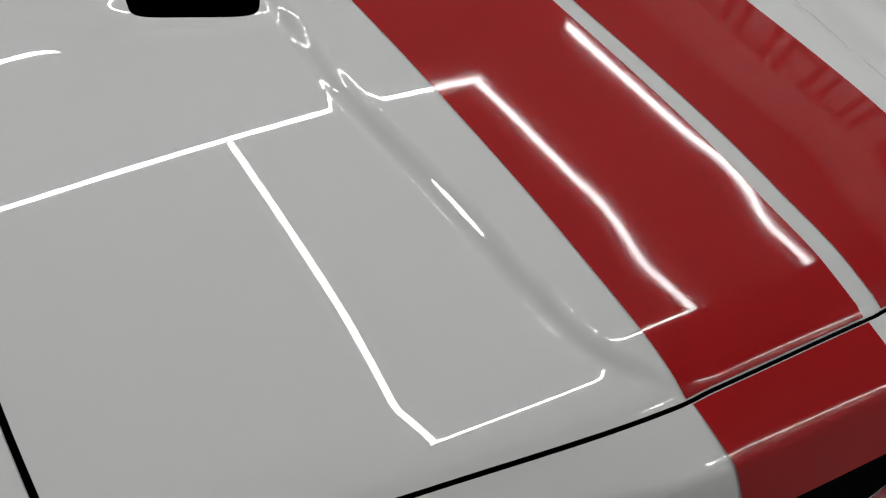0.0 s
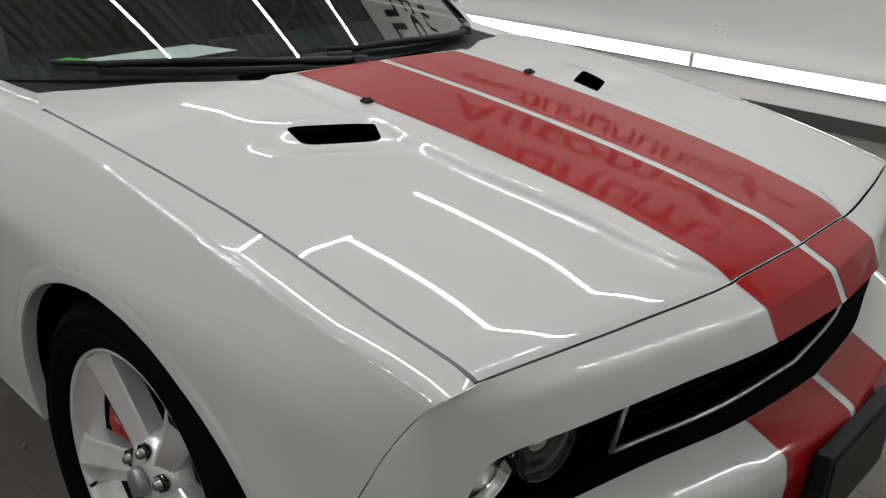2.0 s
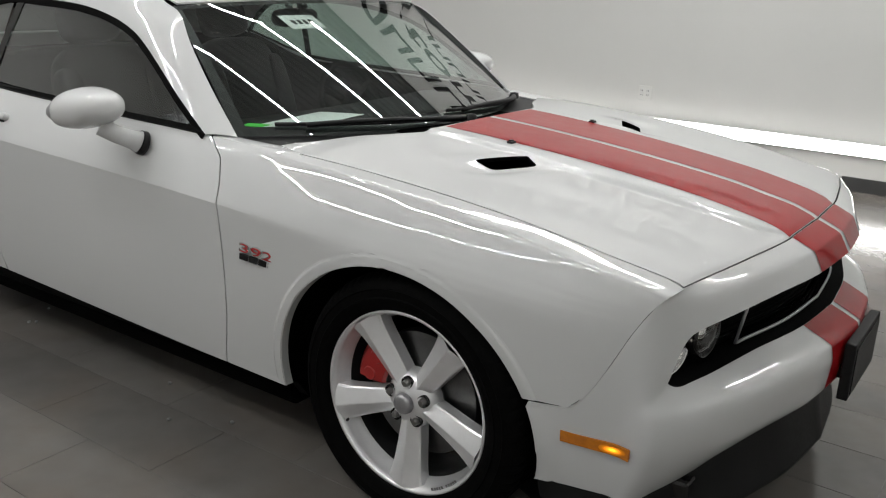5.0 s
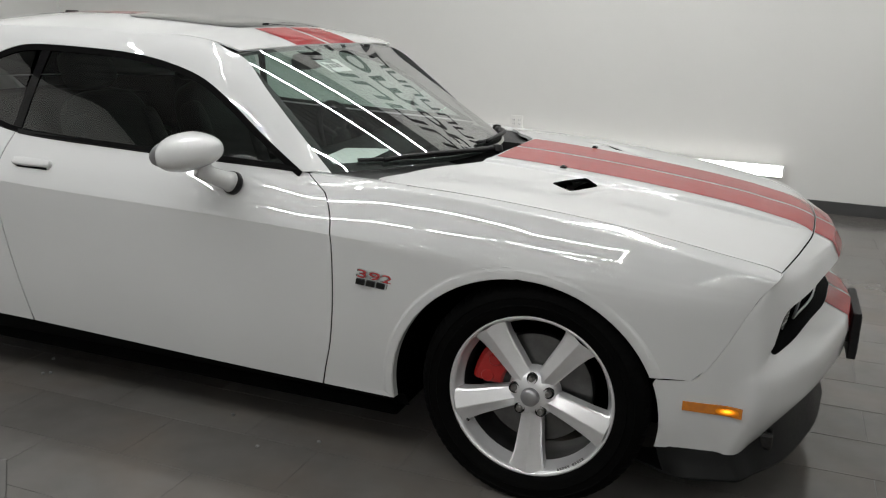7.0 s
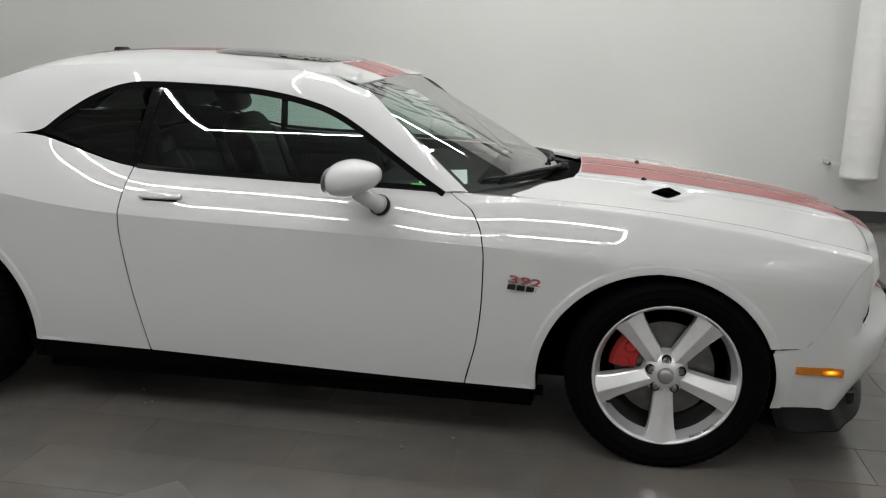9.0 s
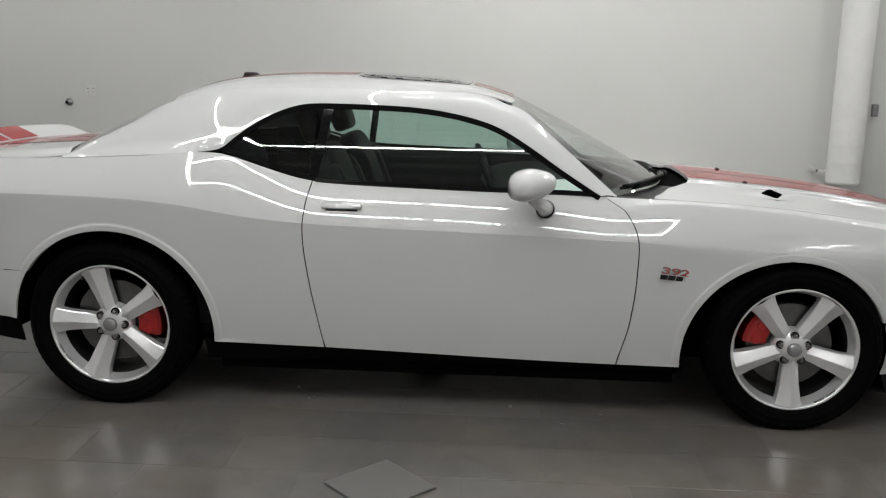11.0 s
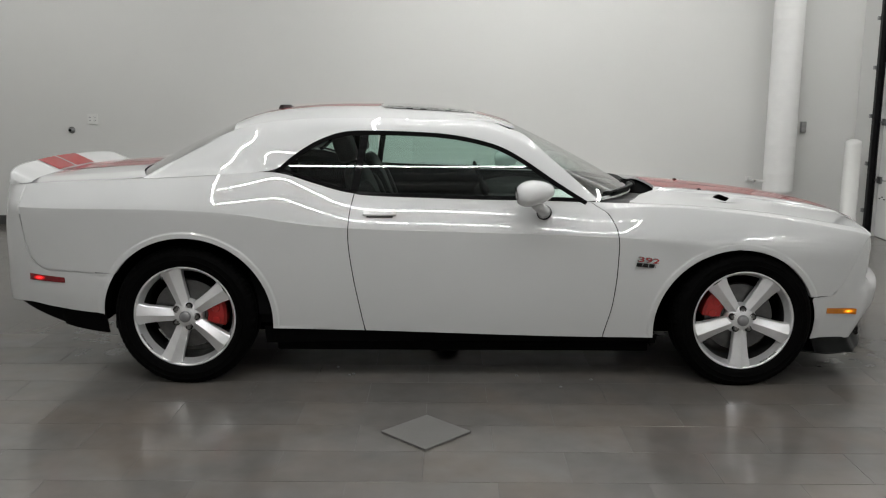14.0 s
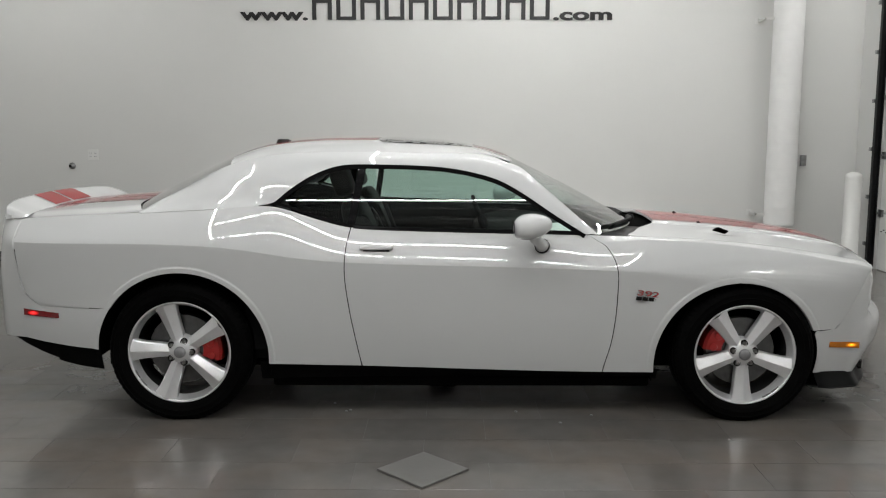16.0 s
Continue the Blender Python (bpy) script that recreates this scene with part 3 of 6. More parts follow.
def flank(x, z):
    return (x, -side_w(x, z), z)


def upper(x, v):
    w, z = shoulder(x, v)
    return (x, -w, z)


def ray_to(poly, cx, cz, ang):
    """Where a ray from (cx, cz) leaves a polygon line."""
    dx, dz = math.cos(ang), math.sin(ang)
    best = None
    for (ax, az), (bx, bz) in zip(poly, poly[1:]):
        ex, ez = bx - ax, bz - az
        det = dx * -ez + dz * ex
        if abs(det) < 1e-9:
            continue
        rx, rz = ax - cx, az - cz
        t = (rx * -ez + rz * ex) / det
        s = (dx * rz - dz * rx) / det
        if t > 0 and -1e-6 <= s <= 1 + 1e-6 and (best is None or t < best):
            best = t
    return best


LIPS = [0, 0.012, 0.022, 0.026, 0.030, 0.035, 0.05]


def arch_panel(s, arch, poly, a0, a1, corner, keys, n=72, m=18):
    """Sheet metal between a wheel arch and an outer border; the last rays swing on to the border's corner. Returns the x of its points on the crease."""
    cx, cz, r = arch
    far = math.atan2(corner[1] - cz, corner[0] - cx) % (2 * math.pi)
    swing = lambda a: a + (far - a1) * smooth01(1 - abs(a - a1) / 0.7)
    shares = {i / n for i in range(n + 1)}
    for kx, kz in keys:
        want = math.atan2(kz - cz, kx - cx)
        want += 2 * math.pi * round(((a0 + a1) / 2 - want) / (2 * math.pi))
        lo, hi = 0.0, 1.0
        for _ in range(40):
            mid = (lo + hi) / 2
            if (swing(lerp(a0, a1, mid)) - want) * (a1 - a0) < 0:
                lo = mid
            else:
                hi = mid
        shares = {q for q in shares if abs(q - lo) > 0.4 / n} | {lo}
    shares = sorted(shares | {0.0, 1.0})
    k = len(shares) - 1
    rows = []
    for q in shares:
        a = lerp(a0, a1, q)
        ao = swing(a)
        t = ray_to(poly, cx, cz, ao) or r
        rows.append(((cx + r * math.cos(a), cz + r * math.sin(a)), (cx + t * math.cos(ao), cz + t * math.sin(ao))))

    def at(u, v):
        (ix, iz), (ox, oz) = rows[round(u * k)]
        far_d = max(math.hypot(ox - ix, oz - iz), 1e-4)
        j = round(v * m)
        q = min(LIPS[j], far_d * j / 12) / far_d if j < len(LIPS) else lerp(min(LIPS[-1], far_d * 0.55) / far_d, 1, (j - len(LIPS) + 1) / (m - len(LIPS) + 1))
        return flank(lerp(ix, ox, min(q, 1)), lerp(iz, oz, min(q, 1)))
    s.grid(at, k, m, (0, -1, 0))
    # the rolled lip of the arch
    s.grid(lambda u, v: (lambda p: (p[0], -side_w(*p) + 0.03 * v, p[1]))(rows[round(u * k)][0]), k, 1)
    return sorted(x for _, (x, z) in rows if abs(z - CREASE_Z(x)) < 0.002)


car = new("coupe_car")
tagged(car, "white two-door muscle coupe with red racing stripes parked on the tiles", "car")
G = 0.0026  # half of a panel joint

# front wing
S = Sheet()
poly = [(1.03, SILL_Z(0.9))] + [(DOOR_F(z) + G, z) for z in np.linspace(SILL_Z(0.745), CREASE_Z(0.8), 14)]
xs = np.linspace(DOOR_F(CREASE_Z(0.8)) + G, NOSE_GAP(0.732) - 0.0008, 26)
poly += [(x, CREASE_Z(x)) for x in xs]
poly += [(NOSE_GAP(z) - 0.0008, z) for z in np.linspace(0.73, 0.4845, 16)]
hits = arch_panel(S, ARCH_F, poly, math.radians(187), math.asin((0.484 - ARCH_F[1]) / ARCH_F[2]), (1.945, 0.4855), [poly[1], poly[14], poly[40]])


def wing_top(u, v):
    z0 = lerp(CREASE_Z(0.8), 0.985, v)
    x0 = DOOR_F(z0) + G
    x1 = 2.13
    for _ in range(8):
        x1 = NOSE_GAP(shoulder_raw(x1, v)[1]) - 0.0008
    return upper(lerp(x0, x1, share(u)), v)


xa, xb = DOOR_F(CREASE_Z(0.8)) + G, NOSE_GAP(0.732) - 0.0008
steps = [0.0] + [(x - xa) / (xb - xa) for x in hits if xa + 0.002 < x < xb - 0.002] + [1.0]
share = lambda u: steps[round(u * (len(steps) - 1))]
S.grid(wing_top, len(steps) - 1, 40, (0, -1, 0.5))


def wing_ledge(u, v):
    """The inner flange of the wing beside the cowl."""
    x = lerp(DOOR_F(0.985) + G, 1.0, u)
    w, z = top_edge(x)
    return (x, -(w - 0.07 * v), z - 0.006 * v * v)


S.grid(wing_ledge, 10, 4, (0, 0, 1))
both("front_wing", S, WHITE, car, "glossy white front wing", weld=0.003, sharp=13, solid=0.004)

# door skin
S = Sheet()


def door_low(u, v):
    zr, zf = lerp(SILL_Z(-0.52), CREASE_Z(-0.6), v), lerp(SILL_Z(0.745), CREASE_Z(0.8), v)
    x = lerp(DOOR_R(zr) + G, DOOR_F(zf) - G, u)
    return flank(x, lerp(SILL_Z(x), CREASE_Z(x), v))


def door_high(u, v):
    za, zb = lerp(CREASE_Z(-0.6), 1.018, v), lerp(CREASE_Z(0.8), 0.985, v)
    return upper(lerp(DOOR_R(za) + G, DOOR_F(zb) - G, u), v)


S.grid(door_low, 40, 16, (0, -1, 0)).grid(door_high, 40, 20, (0, -1, 0))
doors = both("door", S, WHITE, car, "closed glossy white coupe door", weld=0.003, sharp=13, solid=0.004)

# rear quarter
S = Sheet()
poly = [(-1.0, SILL_Z(-1.0)), (DOOR_R(0.3) - G, SILL_Z(-0.52))] + [(DOOR_R(z) - G, z) for z in np.linspace(0.31, CREASE_Z(-0.6), 12)]
poly += [(x, CREASE_Z(x)) for x in np.linspace(DOOR_R(CREASE_Z(-0.6)) - G, TAIL_GAP(0.94) + 0.0015, 30)]
poly += [(TAIL_GAP(z) + 0.0015, z) for z in np.linspace(0.94, 0.6012, 60)]
hits = arch_panel(S, ARCH_R, poly, math.radians(-5.2), math.pi - math.asin((0.60 - ARCH_R[1]) / ARCH_R[2]), (-2.17, 0.6035), [poly[1], poly[13], poly[43]])


def quarter_top(u, v):
    za = lerp(CREASE_Z(-0.6), 1.018, v)
    return upper(lerp(TAIL_GAP(lerp(0.943, 1.05, v)) + 0.0015, DOOR_R(za) - G, share(u)), v)


xa, xb = TAIL_GAP(0.943) + 0.0015, DOOR_R(CREASE_Z(-0.6)) - G
steps = [0.0] + [(x - xa) / (xb - xa) for x in hits if xa + 0.002 < x < xb - 0.002] + [1.0]
S.grid(quarter_top, len(steps) - 1, 12, (0, -1, 0.5))
both("rear_quarter", S, WHITE, car, "glossy white rear quarter panel", weld=0.003, sharp=13, solid=0.004)

# dark inner shell behind the joints
S = Sheet()


def inner(u, v):
    x = lerp(-2.28, 2.10, u)
    if v < 0.6:
        z = lerp(0.33 if x > -1.95 else 0.47, CREASE_Z(x), v / 0.6)
        return (x, -side_w(x, z) + 0.022, z)
    w, z = shoulder(x, (v - 0.6) / 0.4 * 0.97)
    return (x, -w + 0.022, z - 0.008)


def off_arch(u, v):
    x = lerp(-2.28, 2.10, u)
    z = lerp(0.33, CREASE_Z(x), min(v / 0.6, 1))
    return all(math.hypot(x - cx, z - cz) > r + 0.035 for cx, cz, r in (ARCH_F, ARCH_R))


S.grid(inner, 150, 30, (0, -1, 0), keep=off_arch)
both("inner_shell", S, DARK, car)

# ---- bonnet ----
HOOD_REAR = curve([0, 0.29, 0.42, 0.54, 0.675, 0.80, 1.2], [1.13, 1.12, 1.06, 0.985, 0.935, 0.885, 0.885])


def hood_net(u, v):
    """Rows follow the dome's edge, so that its crease runs clean."""
    b = 2 * v - 1
    q = abs(b)
    a0 = q
    for _ in range(3):
        x = lerp(HOOD_REAR(a0 * 0.8), HOOD_FRONT(a0) - 0.002, u)
        e0, e1, w = DOME_W(x) - 0.020, DOME_W(x) + 0.012, HOOD_W(x) - G
        y = lerp(0, e0, q / 0.34) if q < 0.34 else (lerp(e0, e1, (q - 0.34) / 0.26) if q < 0.60 else lerp(e1, w, (q - 0.60) / 0.40))
        a0 = y / w
    y = math.copysign(y, b)
    return (x, y, hood_z(x, y))


S = Sheet().grid(hood_net, 160, 200, (0, 0, 1))
hood = part("bonnet", S, WHITE, car, "white bonnet with a raised centre and two scoops", solid=0.012)
cut = Sheet()
SLOT = ((1.400, 0.520), (1.482, 0.350), (1.474, 0.528), (1.543, 0.380))  # rear outer, rear inner, front outer, front inner
for sg in (-1, 1):
    rows = []
    for k in range(48):
        c, s = math.cos(2 * math.pi * k / 48), math.sin(2 * math.pi * k / 48)
        p, q = 0.5 + 0.5 * math.copysign(abs(c) ** 0.3, c), 0.5 + 0.5 * math.copysign(abs(s) ** 0.35, s)
        xy = [lerp(lerp(SLOT[0][i], SLOT[1][i], p), lerp(SLOT[2][i], SLOT[3][i], p), q) for i in (0, 1)]
        rows.append((xy[0], sg * xy[1]))
    cut.prism(rows, 0.90, 1.05)
cutter = part("cutter", cut, DARK, weld=0, flat=True, fix=True)
bo = hood.modifiers.new("scoops", "BOOLEAN")
bo.operation, bo.object, bo.solver, bo.material_mode = "DIFFERENCE", cutter, "EXACT", "TRANSFER"
dg = bpy.context.evaluated_depsgraph_get()
me = bpy.data.meshes.new_from_object(hood.evaluated_get(dg))
hood.modifiers.clear()
hood.data = me
bpy.data.objects.remove(cutter)
for sg in (-1, 1):
    s = Sheet().box((1.37, sg * 0.44 - 0.12, 0.86), (1.60, sg * 0.44 + 0.12, 0.87))
    for x0, x1, h in ((1.365, 1.375, 0.945), (1.595, 1.605, 0.905)):
        s.box((x0, sg * 0.44 - 0.12, 0.86), (x1, sg * 0.44 + 0.12, h))
    for y0 in (0.32, 0.56):
        s.box((1.37, sg * y0 - 0.005, 0.86), (1.60, sg * y0 + 0.005, 0.905))
    part("scoop_duct", s, DARK, hood, "black bonnet scoop duct", flat=True)
STRIPE = curve([-2.6, 1.1, 1.7, 2.26, 2.45], [0.27, 0.278, 0.263, 0.247, 0.235])
PINW = 0.0137


def striped(name, fn, parent, nu=60, nv=10, lift=0.0012):
    """Two red bands; fn(u, y, lift) gives the surface at a side step y of the car."""
    for sg in (-1, 1):
        s = Sheet().grid(lambda u, v: fn(u, v, sg, lift), nu, nv, (0, 0, 1))
        part(name, s, RED, parent, "matte-edged red racing stripe")


def hood_stripe(u, v, sg, lift):
    x = lerp(1.131, 2.264, u)
    y = sg * lerp(PINW, STRIPE(x), v)
    x = min(max(x, HOOD_REAR(abs(y)) + 0.001), HOOD_FRONT(abs(y) / 0.785) - 0.003)
    return (x, y, hood_z(x, y) + lift)


striped("stripe", hood_stripe, hood, 80, 16)
S = Sheet().grid(lambda u, v: (lambda b: (lambda x: (x, b * (HOOD_W(x) + 0.008), hood_z(x, b * 0.8) - 0.034))(lerp(0.95, HOOD_FRONT(abs(b)) + 0.004, u)))(2 * v - 1), 40, 30, (0, 0, 1), keep=lambda u, v: not (0.29 < u < 0.52 and (0.08 < v < 0.36 or 0.64 < v < 0.92)))
part("bonnet_tray", S, DARK, car)
for sg in (-1, 1):
    s = Sheet().box((-0.014, -0.016, 0), (0.014, 0.016, 0.009)).box((-0.010, -0.012, 0.009), (0.006, 0.012, 0.014))
    part("washer_nozzle", s, BLACK, hood, "small black washer nozzle", m=pose(1.39, sg * 0.286, hood_z(1.39, 0.286)) @ Matrix.Scale(0.75, 4), flat=True, bevel=0.003)

# ---- front bumper ----
NX = curve([0, 0.13, 0.25, 0.33, 0.42, 0.55, 0.7, 0.85, 1.0], [1.855, 1.975, 2.085, 2.14, 2.183, 2.238, 2.297, 2.345, 2.366])
NY = curve([0, 0.13, 0.25, 0.33, 0.42, 0.55, 0.7, 0.85, 1.0], [0.952, 0.93, 0.888, 0.848, 0.79, 0.68, 0.46, 0.24, 0.0])
US = [0, 0.13, 0.25, 0.33, 0.385, 0.42, 0.5, 0.7, 1.0]


def gap_z(x):
    """Height of the joint between wing and bumper at x."""
    lo, hi = 0.478, 0.815
    for _ in range(30):
        m = (lo + hi) / 2
        if NOSE_GAP(m) + 0.0008 < x:
            lo = m
        else:
            hi = m
    return (lo + hi) / 2


ZMEMO = {}


def joint_z(u):
    if u not in ZMEMO:
        ZMEMO[u] = gap_z(NX(u))
    return ZMEMO[u]


JOINT = curve([0.36, 0.385, 0.42, 0.5, 0.7, 1.0], [0.806, 0.8115, 0.814, 0.820, 0.829, 0.840])
def round_end(f, d):
    """Rounds the outer end of the grille opening."""
    return lambda u: f(u) + d * max(0.0, 1 - abs(u - 0.385) / 0.065) ** 2


ROWS = [  # height and outward step of each level along the nose
    (lambda u: lerp(joint_z(u), JOINT(u), smooth01((u - 0.345) / 0.04)), curve(US, [0, 0, 0.0, -0.008, -0.016, -0.022, -0.036, -0.068, -0.098])),
    (lambda u: ROWS[0][0](u) - lerp(0.012, 0.030, smooth01((u - 0.1) / 0.3)), curve(US, [0, 0, 0.002, -0.001, -0.003, -0.005, -0.010, -0.020, -0.032])),
    (round_end(curve(US, [0.462, 0.467, 0.60, 0.645, 0.668, 0.692, 0.718, 0.742, 0.757]), -0.056), curve(US, [0, 0, 0.002, 0.002, 0.002, 0, 0, 0, 0])),
    (round_end(curve(US, [0.448, 0.448, 0.515, 0.542, 0.553, 0.560, 0.572, 0.592, 0.594]), 0.028), curve(US, [0, 0, 0.004, 0.002, -0.008, -0.013, -0.018, -0.022, -0.022])),
    (curve(US, [0.435, 0.435, 0.485, 0.505, 0.515, 0.521, 0.533, 0.553, 0.558]), curve(US, [0, 0, 0.008, 0.015, 0.020, 0.026, 0.036, 0.053, 0.056])),
    (curve(US, [0.415, 0.415, 0.45, 0.465, 0.472, 0.478, 0.488, 0.506, 0.513]), curve(US, [-0.001, 0, 0.008, 0.018, 0.024, 0.031, 0.042, 0.063, 0.066])),
    (curve(US, [0.36, 0.36, 0.385, 0.395, 0.40, 0.405, 0.41, 0.42, 0.425]), curve(US, [-0.006, -0.004, 0.0, 0.008, 0.014, 0.02, 0.03, 0.052, 0.058])),
    (curve(US, [0.30, 0.30, 0.305, 0.31, 0.315, 0.32, 0.335, 0.375, 0.385]), curve(US, [-0.016, -0.015, -0.018, -0.022, -0.022, -0.02, -0.012, 0.022, 0.035])),
    (curve(US, [0.245, 0.243, 0.238, 0.238, 0.243, 0.25, 0.273, 0.335, 0.35]), curve(US, [-0.034, -0.036, -0.045, -0.055, -0.058, -0.06, -0.052, -0.02, -0.01])),
]


MEMO = {}


def nose_edge(u):
    """What moves the top level of the nose on to the joints with bonnet and wing."""
    if u not in MEMO:
        p = nose_loft(u, 0)
        w = min(max((u - 0.355) / 0.03, 0), 1)
        y = -p.y
        hx = HOOD_FRONT(min(y / 0.785, 1)) + 0.0025
        hood_pt = Vector((hx, -y, hood_z(hx - 0.006, y) - 0.0012))
        x = NX(u)
        z = gap_z(x)
        MEMO[u] = Vector((x, -body_w(x, z), z)).lerp(hood_pt, w) - p
    return MEMO[u]


def nose_at(u, r, extra=0.0):
    p = nose_loft(u, r, extra)
    if r < 1.8:
        p = p + nose_edge(u) * (1 - r / 1.8) ** 2
    return p


def nose_loft(u, r, extra=0.0):
    """A point of the nose; u from the wheel arch to the middle, r counts the levels downwards."""
    i = min(int(r), len(ROWS) - 2)
    t = r - i
    z = [f(u) for f, _ in ROWS]
    o = [g(u) for _, g in ROWS]

    def blend(q):
        p0, p1, p2, p3 = q[max(i - 1, 0)], q[i], q[i + 1], q[min(i + 2, len(q) - 1)]
        if i == 2 and u > UO:
            p3 = p2
        if i == 3 and u > UO:
            p0 = p1
        if i == 1 and u > UO:
            p3 = p2
        k = 0.35
        m1, m2 = k * (p2 - p0) / 2, k * (p3 - p1) / 2
        return (2 * t ** 3 - 3 * t * t + 1) * p1 + (t ** 3 - 2 * t * t + t) * m1 + (-2 * t ** 3 + 3 * t * t) * p2 + (t ** 3 - t * t) * m2
    e = 0.004
    tx, ty = NX(min(u + e, 1)) - NX(max(u - e, 0)), NY(min(u + e, 1)) - NY(max(u - e, 0))
    if u > 0.97:
        ty, tx = -1.0, tx * 0 + (1 - u) / 0.03 * 0.08
    ln = math.hypot(tx, ty)
    nx, ny = -ty / ln, tx / ln
    d = blend(o) + extra
    x, y, zz = NX(u) + nx * d, NY(u) + ny * d, blend(z)
    if u < 0.36:
        y = lerp(side_w(x, zz) if zz < CREASE_Z(x) else y, y, smooth01((u - 0.20) / 0.15))
    if u < 0.1 and zz < 0.49:
        cx, cz, rr = ARCH_F
        x += (cx + math.sqrt(max(rr * rr - (zz - cz) ** 2, 0.01)) - 1.855) * (1 - u / 0.1)
    return Vector((x, -y, zz))


UO = 0.385
S = Sheet()
ustep = sorted(set(np.linspace(0, UO, 34)) | set(np.linspace(UO, 1, 60)))
nu = len(ustep) - 1
for r0, r1, n, k in ((0, 1, 6, None), (1, 2, 6, None), (3, 4, 6, None), (4, 5, 5, None), (5, 6, 5, None), (6, 7, 5, None), (7, 8, 4, None)):
    S.grid(lambda u, v: nose_at(ustep[round(u * nu)], lerp(r0, r1, v)), nu, n, (1, -0.6, 0.1))
nc = ustep.index(min(ustep, key=lambda q: abs(q - UO)))
S.grid(lambda u, v: nose_at(ustep[round(u * nc)], lerp(2, 3, v)), nc, 8, (1, -1, 0))
# edges of the opening turn inwards
L = Sheet()
for r in (2, 3):
    L.grid(lambda u, v: nose_at(ustep[nc + round(u * (nu - nc))], r) + Vector((-0.10 * v, 0, (0.008 if r == 2 else -0.004) * v)), nu - nc, 3)
L.grid(lambda u, v: nose_at(ustep[nc], lerp(2, 3, u)) + Vector((-0.07 * v, 0.05 * v, 0)), 8, 3)
both("opening_liner", L, RUBBER, car, "black liner inside the grille opening")
right, left = S, S.mirrored()
S = Sheet()
for h in (right, left):
    b0 = len(S.v)
    S.v += h.v
    S.f += [tuple(b0 + k for k in q) for q in h.f]
bumper = part("front_bumper", S, WHITE, car, "white front bumper with a deep dark grille opening", weld=0.001, solid=0.004)
relax(bumper.data, 7, 0.32)


def nose_y(y, r):
    """The nose point at a side step |y| near the middle."""
    lo, hi = 0.5, 1.0
    for _ in range(30):
        m = (lo + hi) / 2
        if -nose_at(m, r).y > abs(y):
            lo = m
        else:
            hi = m
    p = nose_at((lo + hi) / 2, r)
    return Vector((p.x, math.copysign(abs(p.y), y), p.z))


def nose_stripe(r0, r1):
    def f(u, v, sg, lift):
        p = nose_y(max(lerp(PINW, lerp(0.245, 0.236, u), v), 0.004), lerp(r0, r1, u))
        return (p.x + 0.0014, sg * abs(p.y), p.z + 0.0012)
    return f


striped("stripe", nose_stripe(0.02, 2.0), bumper, 16, 12)
striped("stripe", nose_stripe(3.0, 6.6), bumper, 26, 12)

# inside of the grille opening
S = Sheet()
S.grid(lambda u, v: (lambda p: (p.x - 0.095, p.y, p.z))(nose_at(lerp(0.39, 1, u), lerp(2, 3, v))), 40, 6, (1, 0, 0))
S2 = S.mirrored()
b0 = len(S.v)
S.v += S2.v
S.f += [tuple(b0 + k for k in q) for q in S2.f]
grille = part("grille", S, RUBBER, car, "black mesh grille deep in the opening", weld=0.001)
for k in range(9):
    t = (k + 0.5) / 9
    s = Sheet()
    pts = [nose_at(u, 2 + t) for u in np.linspace(0.66, 1, 14)]
    pts = [(p.x - 0.085, p.y, p.z) for p in pts]
    s.tube(pts + [(x, -y, z) for x, y, z in pts[::-1][1:]], 0.0035, 6)
    part("grille_bar", s, RUBBER, grille)
# silver trim ring round the grille
S = Sheet()
ring = []
for u in np.linspace(0.665, 1, 20):
    p = nose_at(u, 2.86)
    ring.append((p.x - 0.045, p.y, p.z))
ring = ring + [(x, -y, z) for x, y, z in ring[::-1][1:]]
upl = nose_at(0.665, 2.12)
e0 = [(upl.x - 0.045, upl.y + 0.01, upl.z), (upl.x - 0.045, upl.y, upl.z - 0.03)]
S.tube(e0 + ring + [(x, -y, z) for x, y, z in e0[::-1]], 0.0045, 8)
part("grille_trim", S, SATIN, car, "silver trim ring round the grille", weld=0)
S = Sheet()
S.grid(lambda u, v: (lambda p: (p.x - 0.047 - 0.04 * v, p.y, p.z + 0.003 - 0.0 * v))(nose_at(lerp(0.67, 1, u), 2.84)), 20, 3, (0, 0, 1))
S2 = S.mirrored()
b0 = len(S.v)
S.v += S2.v
S.f += [tuple(b0 + k for k in q) for q in S2.f]
part("grille_shelf", S, GLOSSB, car, "dark inner face of the grille trim", weld=0.001, solid=0.003)


def headlamp(u, rad):
    p = nose_at(u, 2.48)
    aim = Matrix.Translation((p.x - 0.062, p.y + (0.02 if u < 0.5 else 0.005), p.z)) @ Matrix.Rotation(radians(-90 - (16 if u < 0.5 else 8)), 4, "Z")
    # local y points ahead out of the lamp
    mm = aim @ Matrix.Rotation(radians(180), 4, "Z")
    bowl = Sheet().lathe([(rad * 0.22, -0.035), (rad * 0.55, -0.025), (rad * 0.85, -0.004), (rad, 0.012), (rad * 1.08, 0.014), (rad * 1.1, 0.0), (rad * 0.9, -0.04)], 32)
    return mm, bowl


